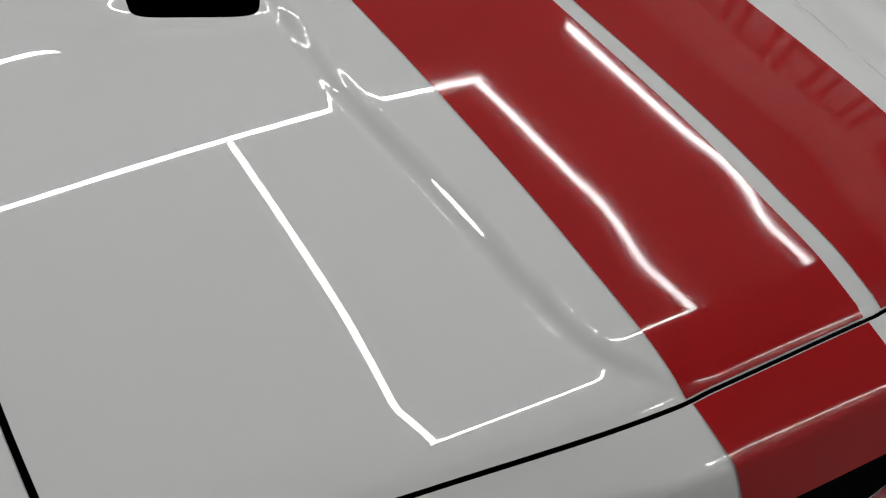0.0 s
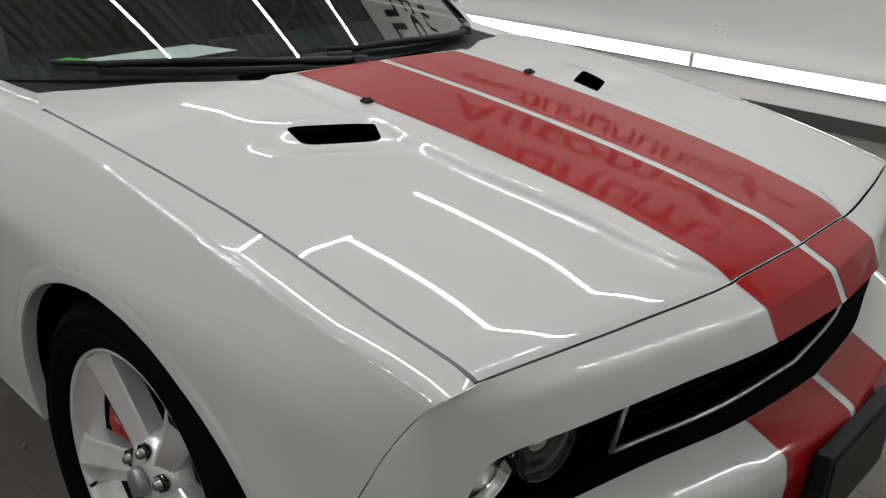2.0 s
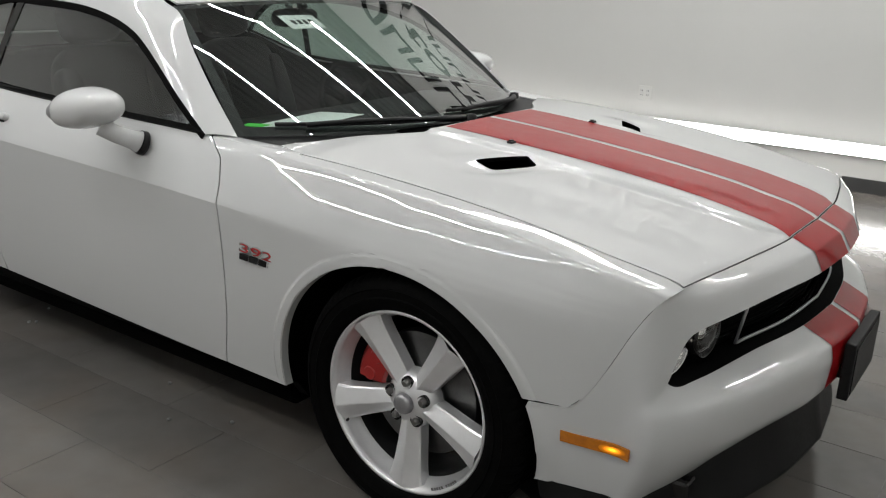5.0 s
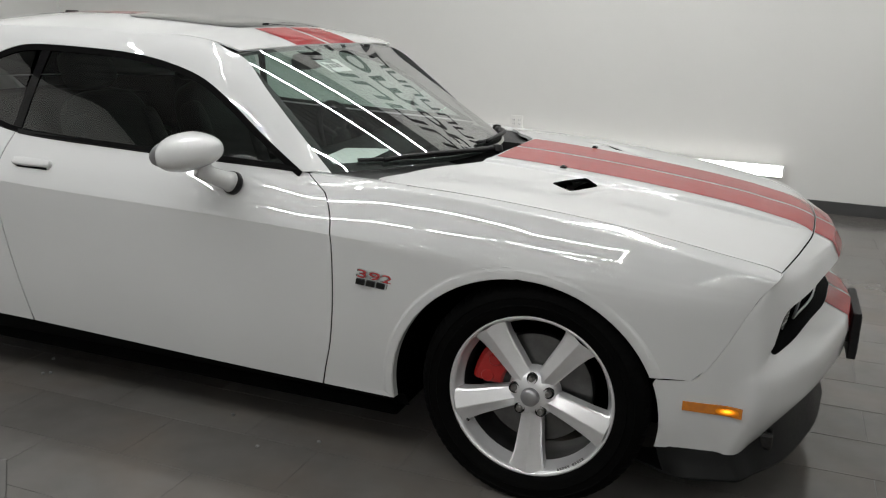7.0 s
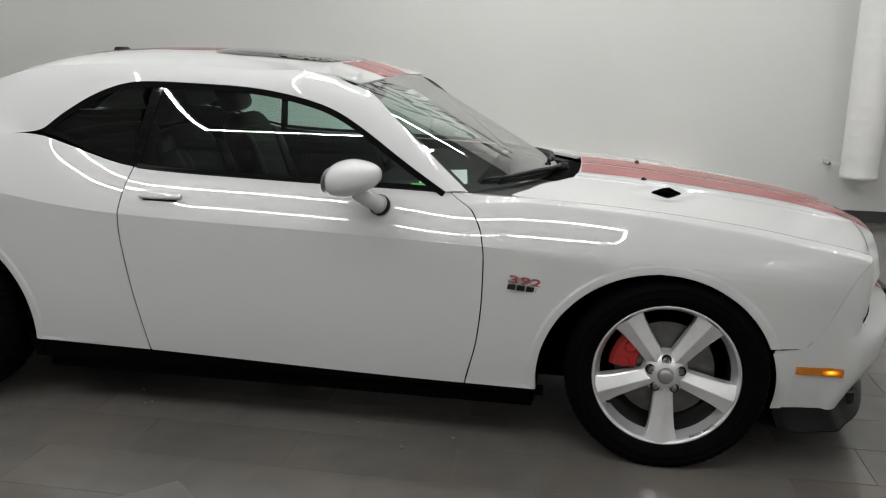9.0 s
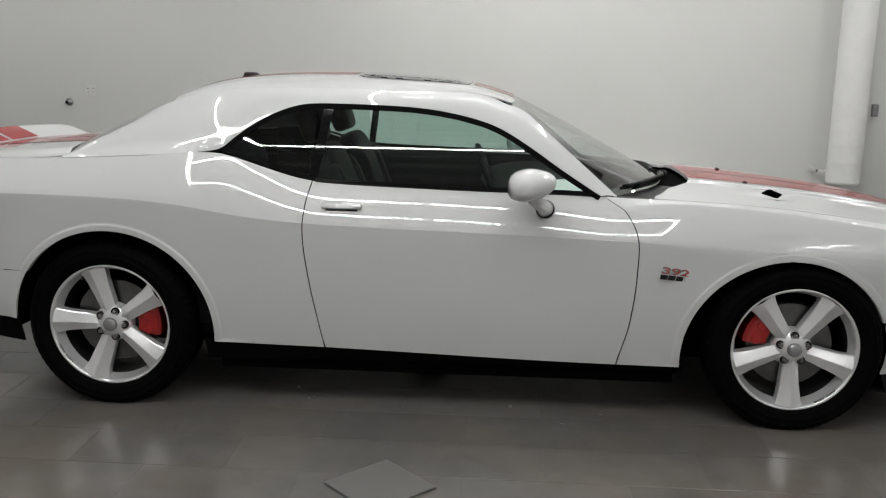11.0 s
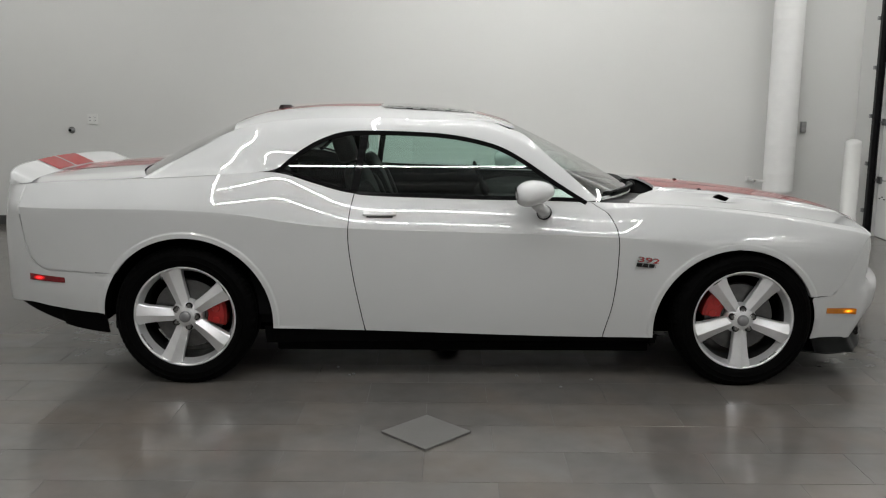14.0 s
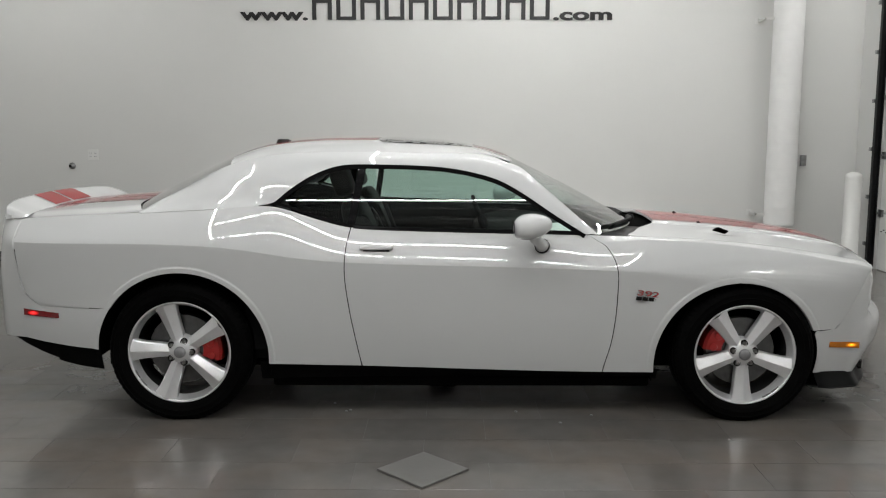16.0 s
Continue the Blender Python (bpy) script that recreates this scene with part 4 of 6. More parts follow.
for sg in (1, -1):
    for u, rad, lit in ((0.452, 0.062, True), (0.575, 0.056, False)):
        mm, bowl = headlamp(u, rad)
        if sg == -1:
            mm = Matrix.Diagonal((1, -1, 1, 1)) @ mm @ Matrix.Diagonal((-1, 1, 1, 1))
        fwd = mm.to_3x3() @ Vector((0, 1, 0))
        flipm = mm if fwd.x > 0 else mm @ Matrix.Rotation(math.pi, 4, "Z")
        lamp = part("headlamp", bowl, CHROME if lit else GLOSSB, car, "round headlamp with a chrome bowl" if lit else "round dark inner lamp", m=flipm)
        part("projector", Sheet().lathe([(0.0, 0.004), (rad * 0.3, 0.001), (rad * 0.45, -0.012), (rad * 0.48, -0.03)], 24), CHROME, lamp, "clear projector bulb")
        if lit:
            part("bulb", Sheet().lathe([(0.0, 0.012), (rad * 0.16, 0.008), (rad * 0.2, -0.004)], 16), LAMPGLOW, lamp, "lit white bulb")
        part("lens", Sheet().lathe([(0.0, 0.026), (rad * 0.5, 0.024), (rad * 0.95, 0.014)], 24), LAMPGLASS, lamp, "clear lamp lens")

# chin spoiler, lower intake, plate bracket
S = Sheet()
S.grid(lambda u, v: (lambda p, k: (p.x + k * 0.03 + 0.006 * k * smooth01(u * 3), p.y - 0.035 * k * smooth01(u * 12) * (1 - u), lerp(p.z + 0.01, 0.165, k ** 0.7)))(nose_at(lerp(0.01, 1, u), 8, -0.012), v), 50, 4, (1, -0.5, 0))
S.grid(lambda u, v: (lambda p: (p.x + 0.03 + 0.006 * smooth01(u * 3) - 0.25 * v, (p.y - 0.035 * smooth01(u * 12) * (1 - u)) * (1 - 0.14 * v), 0.163))(nose_at(lerp(0.01, 1, u), 8, -0.012)), 50, 2, (0, 0, -1))
S2 = S.mirrored()
b0 = len(S.v)
S.v += S2.v
S.f += [tuple(b0 + k for k in q) for q in S2.f]
part("chin_spoiler", S, LIP, car, "dark grey plastic chin spoiler", weld=0.001, solid=0.006)
for sg in (-1, 1):
    S = Sheet().box((2.12, sg * 0.60 - 0.1, 0.215), (2.205, sg * 0.60 + 0.1, 0.275))
    part("brake_duct", S, GLOSSB, car, "black brake cooling duct", flat=True, bevel=0.012)
plate = part("plate_bracket", Sheet().box((2.425, -0.17, 0.375), (2.455, 0.17, 0.545)), BLACK, car, "empty black plate bracket", flat=True, bevel=0.004)
part("face", Sheet().box((2.455, -0.155, 0.39), (2.458, 0.155, 0.53)), BLACK, plate, flat=True, bevel=0.001)
part("mount", Sheet().box((2.39, -0.15, 0.43), (2.4255, 0.15, 0.47)), BLACK, plate, flat=True, bevel=0.004)

# ---- roof and glass ----
ROOF_Z = curve([-1.34, -1.25, -1.13, -0.95, -0.75, -0.5, -0.2, 0.0, 0.15, 0.27, 0.34], [1.358, 1.392, 1.426, 1.450, 1.461, 1.463, 1.454, 1.436, 1.404, 1.366, 1.338])
ROOF_HALF = 0.655


def roof_z(x, y):
    a = abs(y) / ROOF_HALF
    k = lerp(0.015, 0.062, smooth01((0.27 - x) / 0.5))
    return ROOF_Z(x) - k * a ** 2.4


def roof_front(y):
    return 0.282 - 0.012 * (abs(y) / ROOF_HALF) ** 3


def roof_rear(y):
    return -1.30 + 0.06 * (abs(y) / ROOF_HALF) ** 2


S = Sheet().grid(lambda u, v: (lambda y: (lambda x: (x, y, roof_z(x, y)))(lerp(roof_front(y), roof_rear(y), u)))((2 * v - 1) * ROOF_HALF), 60, 40, (0, 0, 1))
roof = part("roof", S, WHITE, car, "white steel roof", solid=0.006)
SUN0, SUN1, SUNW = -0.47, 0.07, 0.40


S = Sheet().grid(lambda u, v: (lambda a, q: (lambda x, y: (x, y, roof_z(x, y) + 0.010 - 0.007 * q ** 14))((SUN0 + SUN1) / 2 + (SUN1 - SUN0) / 2 * q * math.copysign(abs(math.cos(a)) ** 0.3, math.cos(a)), SUNW * q * math.copysign(abs(math.sin(a)) ** 0.3, math.sin(a))))(2 * math.pi * u, v), 64, 10, (0, 0, 1))
part("sunroof", S, DARKGLASS, roof, "dark glass sunroof panel")


def roof_stripe(x0, x1):
    def f(u, v, sg, lift):
        y = sg * lerp(PINW, 0.262, v)
        x = lerp(x0, x1, u)
        x = min(max(x, roof_rear(y) + 0.002), roof_front(y) - 0.002)
        return (x, y, roof_z(x, y) + lift)
    return f


striped("stripe", roof_stripe(0.29, 0.085), roof, 12, 8)
striped("stripe", roof_stripe(-0.485, -1.31), roof, 24, 8)
S = Sheet().grid(lambda u, v: (lambda a, h: (-1.06 + (0.060 - 0.028 * h) * math.cos(a) - 0.015 * h, (0.030 - 0.012 * h) * math.sin(a), roof_z(-1.06, 0) - 0.006 + 0.024 * h))(2 * math.pi * u, v), 24, 6)
S.f.append(tuple(range(6, len(S.v), 7)))
part("antenna_fin", S, BLACK, roof, "small black antenna base", fix=True)

# windscreen
def WS_BASE_X(b):
    return 1.02 - 0.315 * abs(b) ** 2.25



def screen(u, v, inset=0.0):
    b = 2 * v - 1
    y0, y1 = b * 0.80, b * 0.665
    p = Vector((WS_BASE_X(abs(b)), y0, 0.976 - 0.004 * b * b))
    q = Vector((roof_front(b * 0.655) - 0.004 - 0.004 * abs(b) ** 6, y1, roof_z(0.272, y1) - 0.004 - 0.004 * abs(b) ** 6))
    r = p.lerp(q, u)
    k = 4 * u * (1 - u)
    r += Vector((0.45, 0, 0.9)) * (0.007 * k + 0.003 * k * (1 - b * b))
    return r - Vector((0.45, 0, 0.9)) * inset


S = Sheet().grid(screen, 30, 40, (1, 0, 1))
ws = part("windscreen", S, WSGLASS, car, "green-tinted laminated windscreen glass")
ws.visible_shadow = False
S = Sheet().grid(lambda u, v: screen(u, v, 0.004), 60, 100, (1, 0, 1), keep=lambda u, v: u < 0.06 or u > 0.965 or v < 0.02 or v > 0.98)
part("windscreen_band", S, BLACK, ws, "black ceramic border of the windscreen")

# side window outline and pillars
WIN_Z = [0.982, 1.085, 1.203, 1.274, 1.331, 1.340, 1.300, 1.199, 1.133]
WIN_X = [0.648, 0.481, 0.303, 0.156, -0.166, -0.576, -0.750, -0.916, -1.004]


def glass_w(x, z):
    """Half width of the side glass, leaning in towards the roof."""
    return TOP_W(x) + 0.004 - 0.40 * max(z - TOP_Z(-0.3), -0.1) - 0.16 * max(z - 1.15, 0) ** 1.5 - 0.015 * max(x - 0.2, 0)


KN = list(range(11))
IX = fair(curve(KN, WIN_X + [-1.30, -1.67]), 0.22, 0.0, 10.0)
IZ = fair(curve(KN, WIN_Z + [1.113, 1.092]), 0.22, 0.0, 10.0)
OX = fair(curve(KN, [0.722, 0.565, 0.412, 0.270, -0.15, -0.60, -0.90, -1.10, -1.235, -1.45, -1.69]), 0.22, 0.0, 10.0)
OY = fair(curve(KN, [0.812, 0.776, 0.727, 0.668, 0.655, 0.655, 0.655, 0.655, 0.655, 0.705, 0.765]), 0.22, 0.0, 10.0)
OZ = fair(curve(KN, [0.974, 1.110, 1.240, 1.344, 1.375, 1.394, 1.388, 1.363, 1.335, 1.228, 1.098]), 0.22, 0.0, 10.0)


def sail(x, z):
    """Half width of the broad rear pillar, rolling over towards the roof, with a tight fillet on the belt."""
    d = z - 1.15
    w = 0.82 - 0.42 * d - 0.12 * d * d - 3.23 * max(d, 0) ** 3 - 0.08 * max(-1.2 - x, 0) ** 1.5
    foot = 0.82 - 0.42 * (TOP_Z(x) - 1.15) - 0.08 * max(-1.2 - x, 0) ** 1.5
    return w + (TOP_W(x) - foot) * math.exp(-max(z - TOP_Z(x), 0) / 0.016)


def inner_edge(s):
    x, z = IX(s), IZ(s)
    w = glass_w(x, z)
    if s > 8:
        w = lerp(glass_w(x, z), TOP_W(x), smooth01(s - 8))
    return Vector((x, -w - 0.004, z))


def outer_edge(s):
    z = OZ(s)
    if 3.0 <= s <= 8.0:
        z = roof_z(OX(s), OY(s))
        z = lerp(OZ(s), z, smooth01((s - 3) * 3) * smooth01((8 - s) * 3 + 0.2))
    return Vector((OX(s), -OY(s), z))


def pillar(u, v):
    s = 10 * u
    a, b = inner_edge(s), outer_edge(s)
    n = Vector((0.25 * (1 - smooth01((s - 2) / 2)), -0.72, 0.66)).normalized()
    wide = (b - a).length
    p = a.lerp(b, v) + n * (4 * v * (1 - v) * 0.028 * (1 - math.exp(-wide / 0.28)))
    if s > 5:
        q = a.lerp(b, v)
        over = sail(b.x, b.z) + b.y
        q.y = lerp(a.y, -(sail(q.x, q.z) - over * v ** 4), smooth01(v * 8))
        p = p.lerp(q, smooth01((s - 5) / 1.5))
    return p


S = Sheet().grid(pillar, 150, 24, (0, -1, 1))
for ob in both("roof_pillar", S, WHITE, car, "white roof rail and pillars", weld=0.001, solid=0.004):
    relax(ob.data, 25)

# side glass: a door pane and a quarter pane with black seals

def win_bottom(x):
    return TOP_Z(x) + 0.004


def win_top(x):
    if x > 0.648:
        return win_bottom(x)
    lo, hi = 0.0, 8.0
    for _ in range(40):
        m = (lo + hi) / 2
        if IX(m) > x:
            lo = m
        else:
            hi = m
    return max(IZ((lo + hi) / 2), win_bottom(x))


def pane(x0, x1):
    def f(u, v):
        x = lerp(x0, x1, u)
        z = lerp(win_bottom(x), win_top(x), v)
        return (x, -glass_w(x, z) + 0.006, z)
    return f


for nm, x0, x1, lb in (("door_window", -0.555, 0.640, "dark tinted door window glass"), ("quarter_window", -1.0, -0.575, "dark tinted rear quarter window glass")):
    S = Sheet().grid(pane(x0, x1), 40, 14, (0, -1, 0))
    for ob in both(nm, S, SIDEGLASS, car, lb):
        ob.visible_shadow = False
# seal round the whole opening
S = Sheet()
loop = [(IX(s), IZ(s)) for s in np.linspace(0, 8, 60)]
loop += [(x, win_bottom(x)) for x in np.linspace(-0.99, 0.64, 40)]
cx0, cz0 = -0.15, 1.15


def seal(u, v):
    k = round(u * (len(loop) - 1))
    x, z = loop[k]
    d = Vector((cx0 - x, 0, cz0 - z))
    x2, z2 = loop[min(k + 1, len(loop) - 1)]
    x1, z1 = loop[max(k - 1, 0)]
    t = Vector((x2 - x1, 0, z2 - z1)).normalized()
    n = Vector((-t.z, 0, t.x))
    if n.dot(d) < 0:
        n = -n
    wdt = 0.024 if k < 60 else 0.014
    xx, zz = x + n.x * wdt * v, z + n.z * wdt * v
    return (xx, -glass_w(xx, zz) - 0.002 + 0.004 * v, zz)


S.grid(seal, len(loop) - 1, 3, (0, -1, 0))
both("window_seal", S, RUBBER, car, "black rubber window surround")
S = Sheet().grid(lambda u, v: (lambda z: (lerp(-0.585, -0.545, u) + 0.06 * (v - 0.2), -glass_w(-0.56, z) + 0.002, z))(lerp(1.01, 1.345, v)), 4, 14, (0, -1, 0))
both("window_post", S, GLOSSB, car, "gloss black window post")

# rear glass, boot lid, spoiler, tail
def back_glass(u, v):
    b = 2 * v - 1
    p = Vector((roof_rear(b * 0.655), b * 0.655, roof_z(roof_rear(b * 0.655), b * 0.655)))
    q = Vector((-1.86 + 0.17 * b * b, b * 0.765, 1.098 - 0.004 * b * b))
    r = p.lerp(q, u)
    r.y *= 1 + 0.012 * abs(b) ** 8
    return r + Vector((-0.4, 0, 0.9)) * (0.010 * 4 * u * (1 - u) - 0.006 * abs(b) ** 8)


part("rear_window", Sheet().grid(back_glass, 20, 30, (-1, 0, 1)), DARKGLASS, car, "dark rear window glass")


def deck_z(x, y):
    return TOP_Z(max(x, -2.55)) + 0.012 + 0.016 * (1 - (abs(y) / 0.85) ** 2) - 0.03 * (abs(y) / 0.85) ** 8 * 0.4


def deck(u, v):
    b = 2 * v - 1
    x = lerp(-1.86 + 0.17 * b * b, -2.50 + 0.10 * b * b, u)
    y = b * lerp(0.765, TOP_W(x) - 0.001, smooth01(u * 4)) if u < 0.25 else b * (TOP_W(x) - 0.001)
    z = lerp(deck_z(x, y), TOP_Z(x), smooth01((abs(b) - 0.75) / 0.25))
    return (x, y, z)


lid = part("boot_lid", Sheet().grid(deck, 40, 40, (0, 0, 1)), WHITE, car, "white boot lid", solid=0.006)


def deck_stripe(u, v, sg, lift):
    y = sg * lerp(PINW, 0.262, v)
    x = lerp(-1.80, -2.42, u)
    x = min(x, -1.862 + 0.17 * (y / 0.70) ** 2)
    return (x, y, deck_z(x, y) + lift)


striped("stripe", deck_stripe, lid, 30, 8, 0.002)
SP_X, SP_T = curve([0, 0.6, 1.0], [-2.375, -2.355, -2.305]), curve([0, 0.6, 1.0], [-2.52, -2.50, -2.42])


def wing(u, v, grow=0.0):
    """The rear spoiler: a wedge that grows out of the boot lid and ends blunt."""
    b = 2 * v - 1
    xf, xt = SP_X(abs(b)), SP_T(abs(b))
    y = b * 0.775
    t = min(u, 0.5) / 0.5 if u <= 0.5 else max(0.0, (0.92 - u) / 0.42) if u > 0.5 else 1.0
    x = lerp(xf, xt, t)
    low = deck_z(max(x, -2.47), y) - 0.003
    if u > 0.5:
        return (x + 0.012 * (1 if u < 0.6 else 0), y, low + 0.030 * t ** 3)
    crown = deck_z(xf, y) + (0.062 - 0.016 * abs(b) ** 2.5) * (1.12 * t - 0.12 * t ** 6)
    return (x, y, max(lerp(crown, low, abs(b) ** 60), low) + grow)


S = Sheet().grid(wing, 28, 80)
spoiler = part("spoiler", S, WHITE, lid, "white rear spoiler", fix=True, weld=0.0005)


def wing_stripe(u, v, sg, lift):
    y = sg * lerp(PINW, 0.262, v)
    x, _, z = wing(lerp(0.03, 0.47, u), 0.5 + y / 0.74 / 2, lift)
    return (x, y, z)


striped("stripe", wing_stripe, spoiler, 14, 6, 0.003)
TX = curve([0, 0.3, 0.5, 0.65, 0.82, 1.0], [-1.89, -2.15, -2.33, -2.45, -2.53, -2.56])
TY = curve([0, 0.3, 0.5, 0.65, 0.82, 1.0], [0.953, 0.944, 0.895, 0.79, 0.45, 0.0])
UT = [0, 0.2, 0.33, 0.5, 1.0]
TAIL_TOP = curve(UT, [0.60, 0.60, 0.63, 1.045, 1.07])


def tail_joint(u):
    """Height of the joint between rear quarter and bumper."""
    x = TX(u)
    if x > -2.17:
        return lerp(0.600, 0.6065, smooth01((-1.95 - x) / 0.2))
    if x < -2.329:
        return TAIL_TOP(max(u, 0.5))
    lo, hi = 0.60, 1.06
    for _ in range(30):
        m = (lo + hi) / 2
        if TAIL_GAP(m) > x:
            lo = m
        else:
            hi = m
    return max(lo - 0.002, 0.6065)


TAIL_MID = curve(UT, [0.58, 0.585, 0.60, 0.85, 0.85])
TROWS = [(tail_joint, 0.0), (lambda u: min(TAIL_MID(u), tail_joint(u) - 0.014), 0.0), (curve(UT, [0.56, 0.565, 0.58, 0.62, 0.62]), 0.002), (curve(UT, [0.46, 0.47, 0.49, 0.50, 0.50]), 0.004), (curve(UT, [0.375, 0.395, 0.41, 0.43, 0.43]), 0.0)]


def tail_at(u, r):
    i = min(int(r), len(TROWS) - 2)
    t = r - i
    z = lerp(TROWS[i][0](u), TROWS[i + 1][0](u), t)
    o = lerp(TROWS[i][1], TROWS[i + 1][1], t)
    x, y = TX(u), TY(u)
    if 0.612 < z < 1.06:
        x = min(x, TAIL_GAP(z) - G)
    if u < 0.12 and z < 0.62:
        cx, cz, rr = ARCH_R
        x += (cx - math.sqrt(max(rr * rr - (z - cz) ** 2, 0.01)) - x) * (1 - u / 0.12)
    pinch = 1 - 0.10 * smooth01((z - 0.75) / 0.35) * smooth01((u - 0.4) * 4)
    y = lerp(body_w(max(x, -2.58), z), y * pinch, smooth01((u - 0.46) / 0.3))
    return (x - o * smooth01(u * 2) + 0.0, -(y + o * (1 - u)), z)


S = Sheet().grid(lambda u, v: tail_at(u, 4 * v), 110, 24, (-1, -0.8, 0))


def tail_top(u, v):
    """Closes the tail between the bumper's upper edge and the boot lid."""
    p = Vector(tail_at(lerp(0.495, 1.0, u), 0))
    a = abs(p.y)
    x = -2.50 + 0.10 * (a / 0.75) ** 2 if a < 0.75 else lerp(-2.40, -2.318, min((a - 0.75) / 0.04, 1))
    return p.lerp(Vector((x, -min(a, TOP_W(x)), TOP_Z(x) - 0.003)), v)


S.grid(tail_top, 30, 3, (0, 0, 1))
S2 = S.mirrored()
b0 = len(S.v)
S.v += S2.v
S.f += [tuple(b0 + k for k in q) for q in S2.f]
part("rear_bumper", S, WHITE, car, "white rear bumper and tail panel", weld=0.001, solid=0.004)
S = Sheet().grid(lambda u, v: (lambda x, z: (x, -(body_w(x, z) - 0.007), z))(lerp(-2.27, -1.935, u), lerp(0.575, 0.600 + 0.045 * (1 - u) ** 2 + 0.022, v)), 20, 4, (0, -1, 0))
both("joint_flange", S, WHITE, car, "white painted flange behind the bumper joint")
S = Sheet().grid(lambda u, v: (lambda p: (p[0] + 0.04 * v * (1 if u > 0.3 else 0.2), p[1] + 0.015 + 0.03 * v, lerp(p[2] + 0.01, min(0.262 + 0.15 * max((-1.90 - p[0]) / 0.56, 0.0) ** 1.6, p[2] + 0.01), v)))(tail_at(u, 4)), 40, 4, (0, -1, -0.2))
S2 = S.mirrored()
b0 = len(S.v)
S.v += S2.v
S.f += [tuple(b0 + k for k in q) for q in S2.f]
part("rear_valance", S, RUBBER, car, "black lower rear valance", weld=0.001, solid=0.008)

# sills, underbody, wheel houses
S = Sheet().grid(lambda u, v: (lambda x: (x, -(side_w(x, SILL_Z(x)) - 0.02 - 0.045 * v), lerp(SILL_Z(x) + 0.01, 0.205, v)))(lerp(-1.06, 1.04, u)), 30, 4, (0, -1, 0))
both("sill", S, RUBBER, car, "black plastic side sill")
for lo, hi in (((-1.95, -0.66, 0.22), (2.05, 0.66, 0.30)), ((-1.0, -0.86, 0.165), (1.0, 0.86, 0.219)), ((-0.9, -0.83, 0.302), (0.6, 0.83, 0.40))):
    part("floor_pan", Sheet().box(lo, hi), DARK, car, "black underbody panel", flat=True, bevel=0.01)
for arch, low in ((ARCH_F, 0.25), (ARCH_R, 0.04)):
    cx, cz, r = arch
    S = Sheet()
    edge = lambda a: side_w(cx + (r + 0.012) * math.cos(a), max(cz + (r + 0.012) * math.sin(a), 0.30)) - 0.035
    S.grid(lambda u, v: (cx + (r + 0.012) * math.cos(lerp(-0.25, math.pi + low, u)), -lerp(edge(lerp(-0.25, math.pi + low, u)), 0.55, v), cz + (r + 0.012) * math.sin(lerp(-0.25, math.pi + low, u))), 40, 4)
    S.grid(lambda u, v: (cx + (r + 0.012) * v * math.cos(lerp(-0.25, math.pi + low, u)), -0.55, cz + (r + 0.012) * v * math.sin(lerp(-0.25, math.pi + low, u))), 40, 3)
    both("wheel_house", S, DARK, car, "black wheel house liner")

# ---- wheels ----


def spoke_mesh():
    """One wide twin-face spoke along +x, ridge off its middle, outer face at -y."""
    s = Sheet()

    def at(u, v):
        r = lerp(0.045, 0.250, u)
        hw = 0.031 + 0.019 * u + 0.012 * u ** 7
        y = lerp(-0.022, 0.0, smooth01(u * 1.1)) if u < 0.9 else 0.0
        face = [(-1.0, 0.055), (-0.97, 0.012), (-0.85, 0.007), (0.02, -0.013), (0.10, -0.013), (0.90, 0.010), (1.0, 0.016), (1.03, 0.055)]
        k = v * (len(face) - 1)
        i = min(int(k), len(face) - 2)
        c, d = lerp(face[i][0], face[i + 1][0], k - i), lerp(face[i][1], face[i + 1][1], k - i)
        base = lerp(0.018, -0.006, u ** 1.4)
        return (r, base + d * 0.85, c * hw)
    s.grid(at, 16, 14, (0, -1, 0))
    return s.mesh("spoke", ALLOY, sharp=13)


SPOKE = spoke_mesh()
LUG = Sheet().lathe([(0.0, -0.012), (0.007, -0.012), (0.0095, -0.009), (0.011, 0.004), (0.013, 0.006)], 12).mesh("lug_nut", NUT, sharp=40)
SEATM = Sheet().lathe([(0.012, 0.004), (0.017, -0.002), (0.0175, 0.010)], 16).mesh("lug_seat", GLOSSB)
RIM = Sheet().lathe([(0.233, 0.046), (0.236, 0.036), (0.246, 0.020), (0.248, 0.004), (0.252, -0.008), (0.258, -0.014), (0.2625, -0.013), (0.264, -0.006), (0.262, 0.004), (0.256, 0.02)], 96).mesh("wheel", ALLOY)
BARRELM = Sheet().lathe([(0.2335, 0.046), (0.236, 0.10), (0.236, 0.19), (0.255, 0.215)], 72).mesh("barrel", BARREL)
HUB = Sheet().lathe([(0.0, -0.004), (0.034, -0.002), (0.052, 0.004), (0.066, 0.014), (0.080, 0.03), (0.085, 0.06)], 48).mesh("hub", ALLOY)
CAPM = Sheet().lathe([(0.0, -0.016), (0.018, -0.0155), (0.026, -0.012), (0.029, -0.006), (0.030, 0.004)], 32).mesh("hub_cap", CAP)


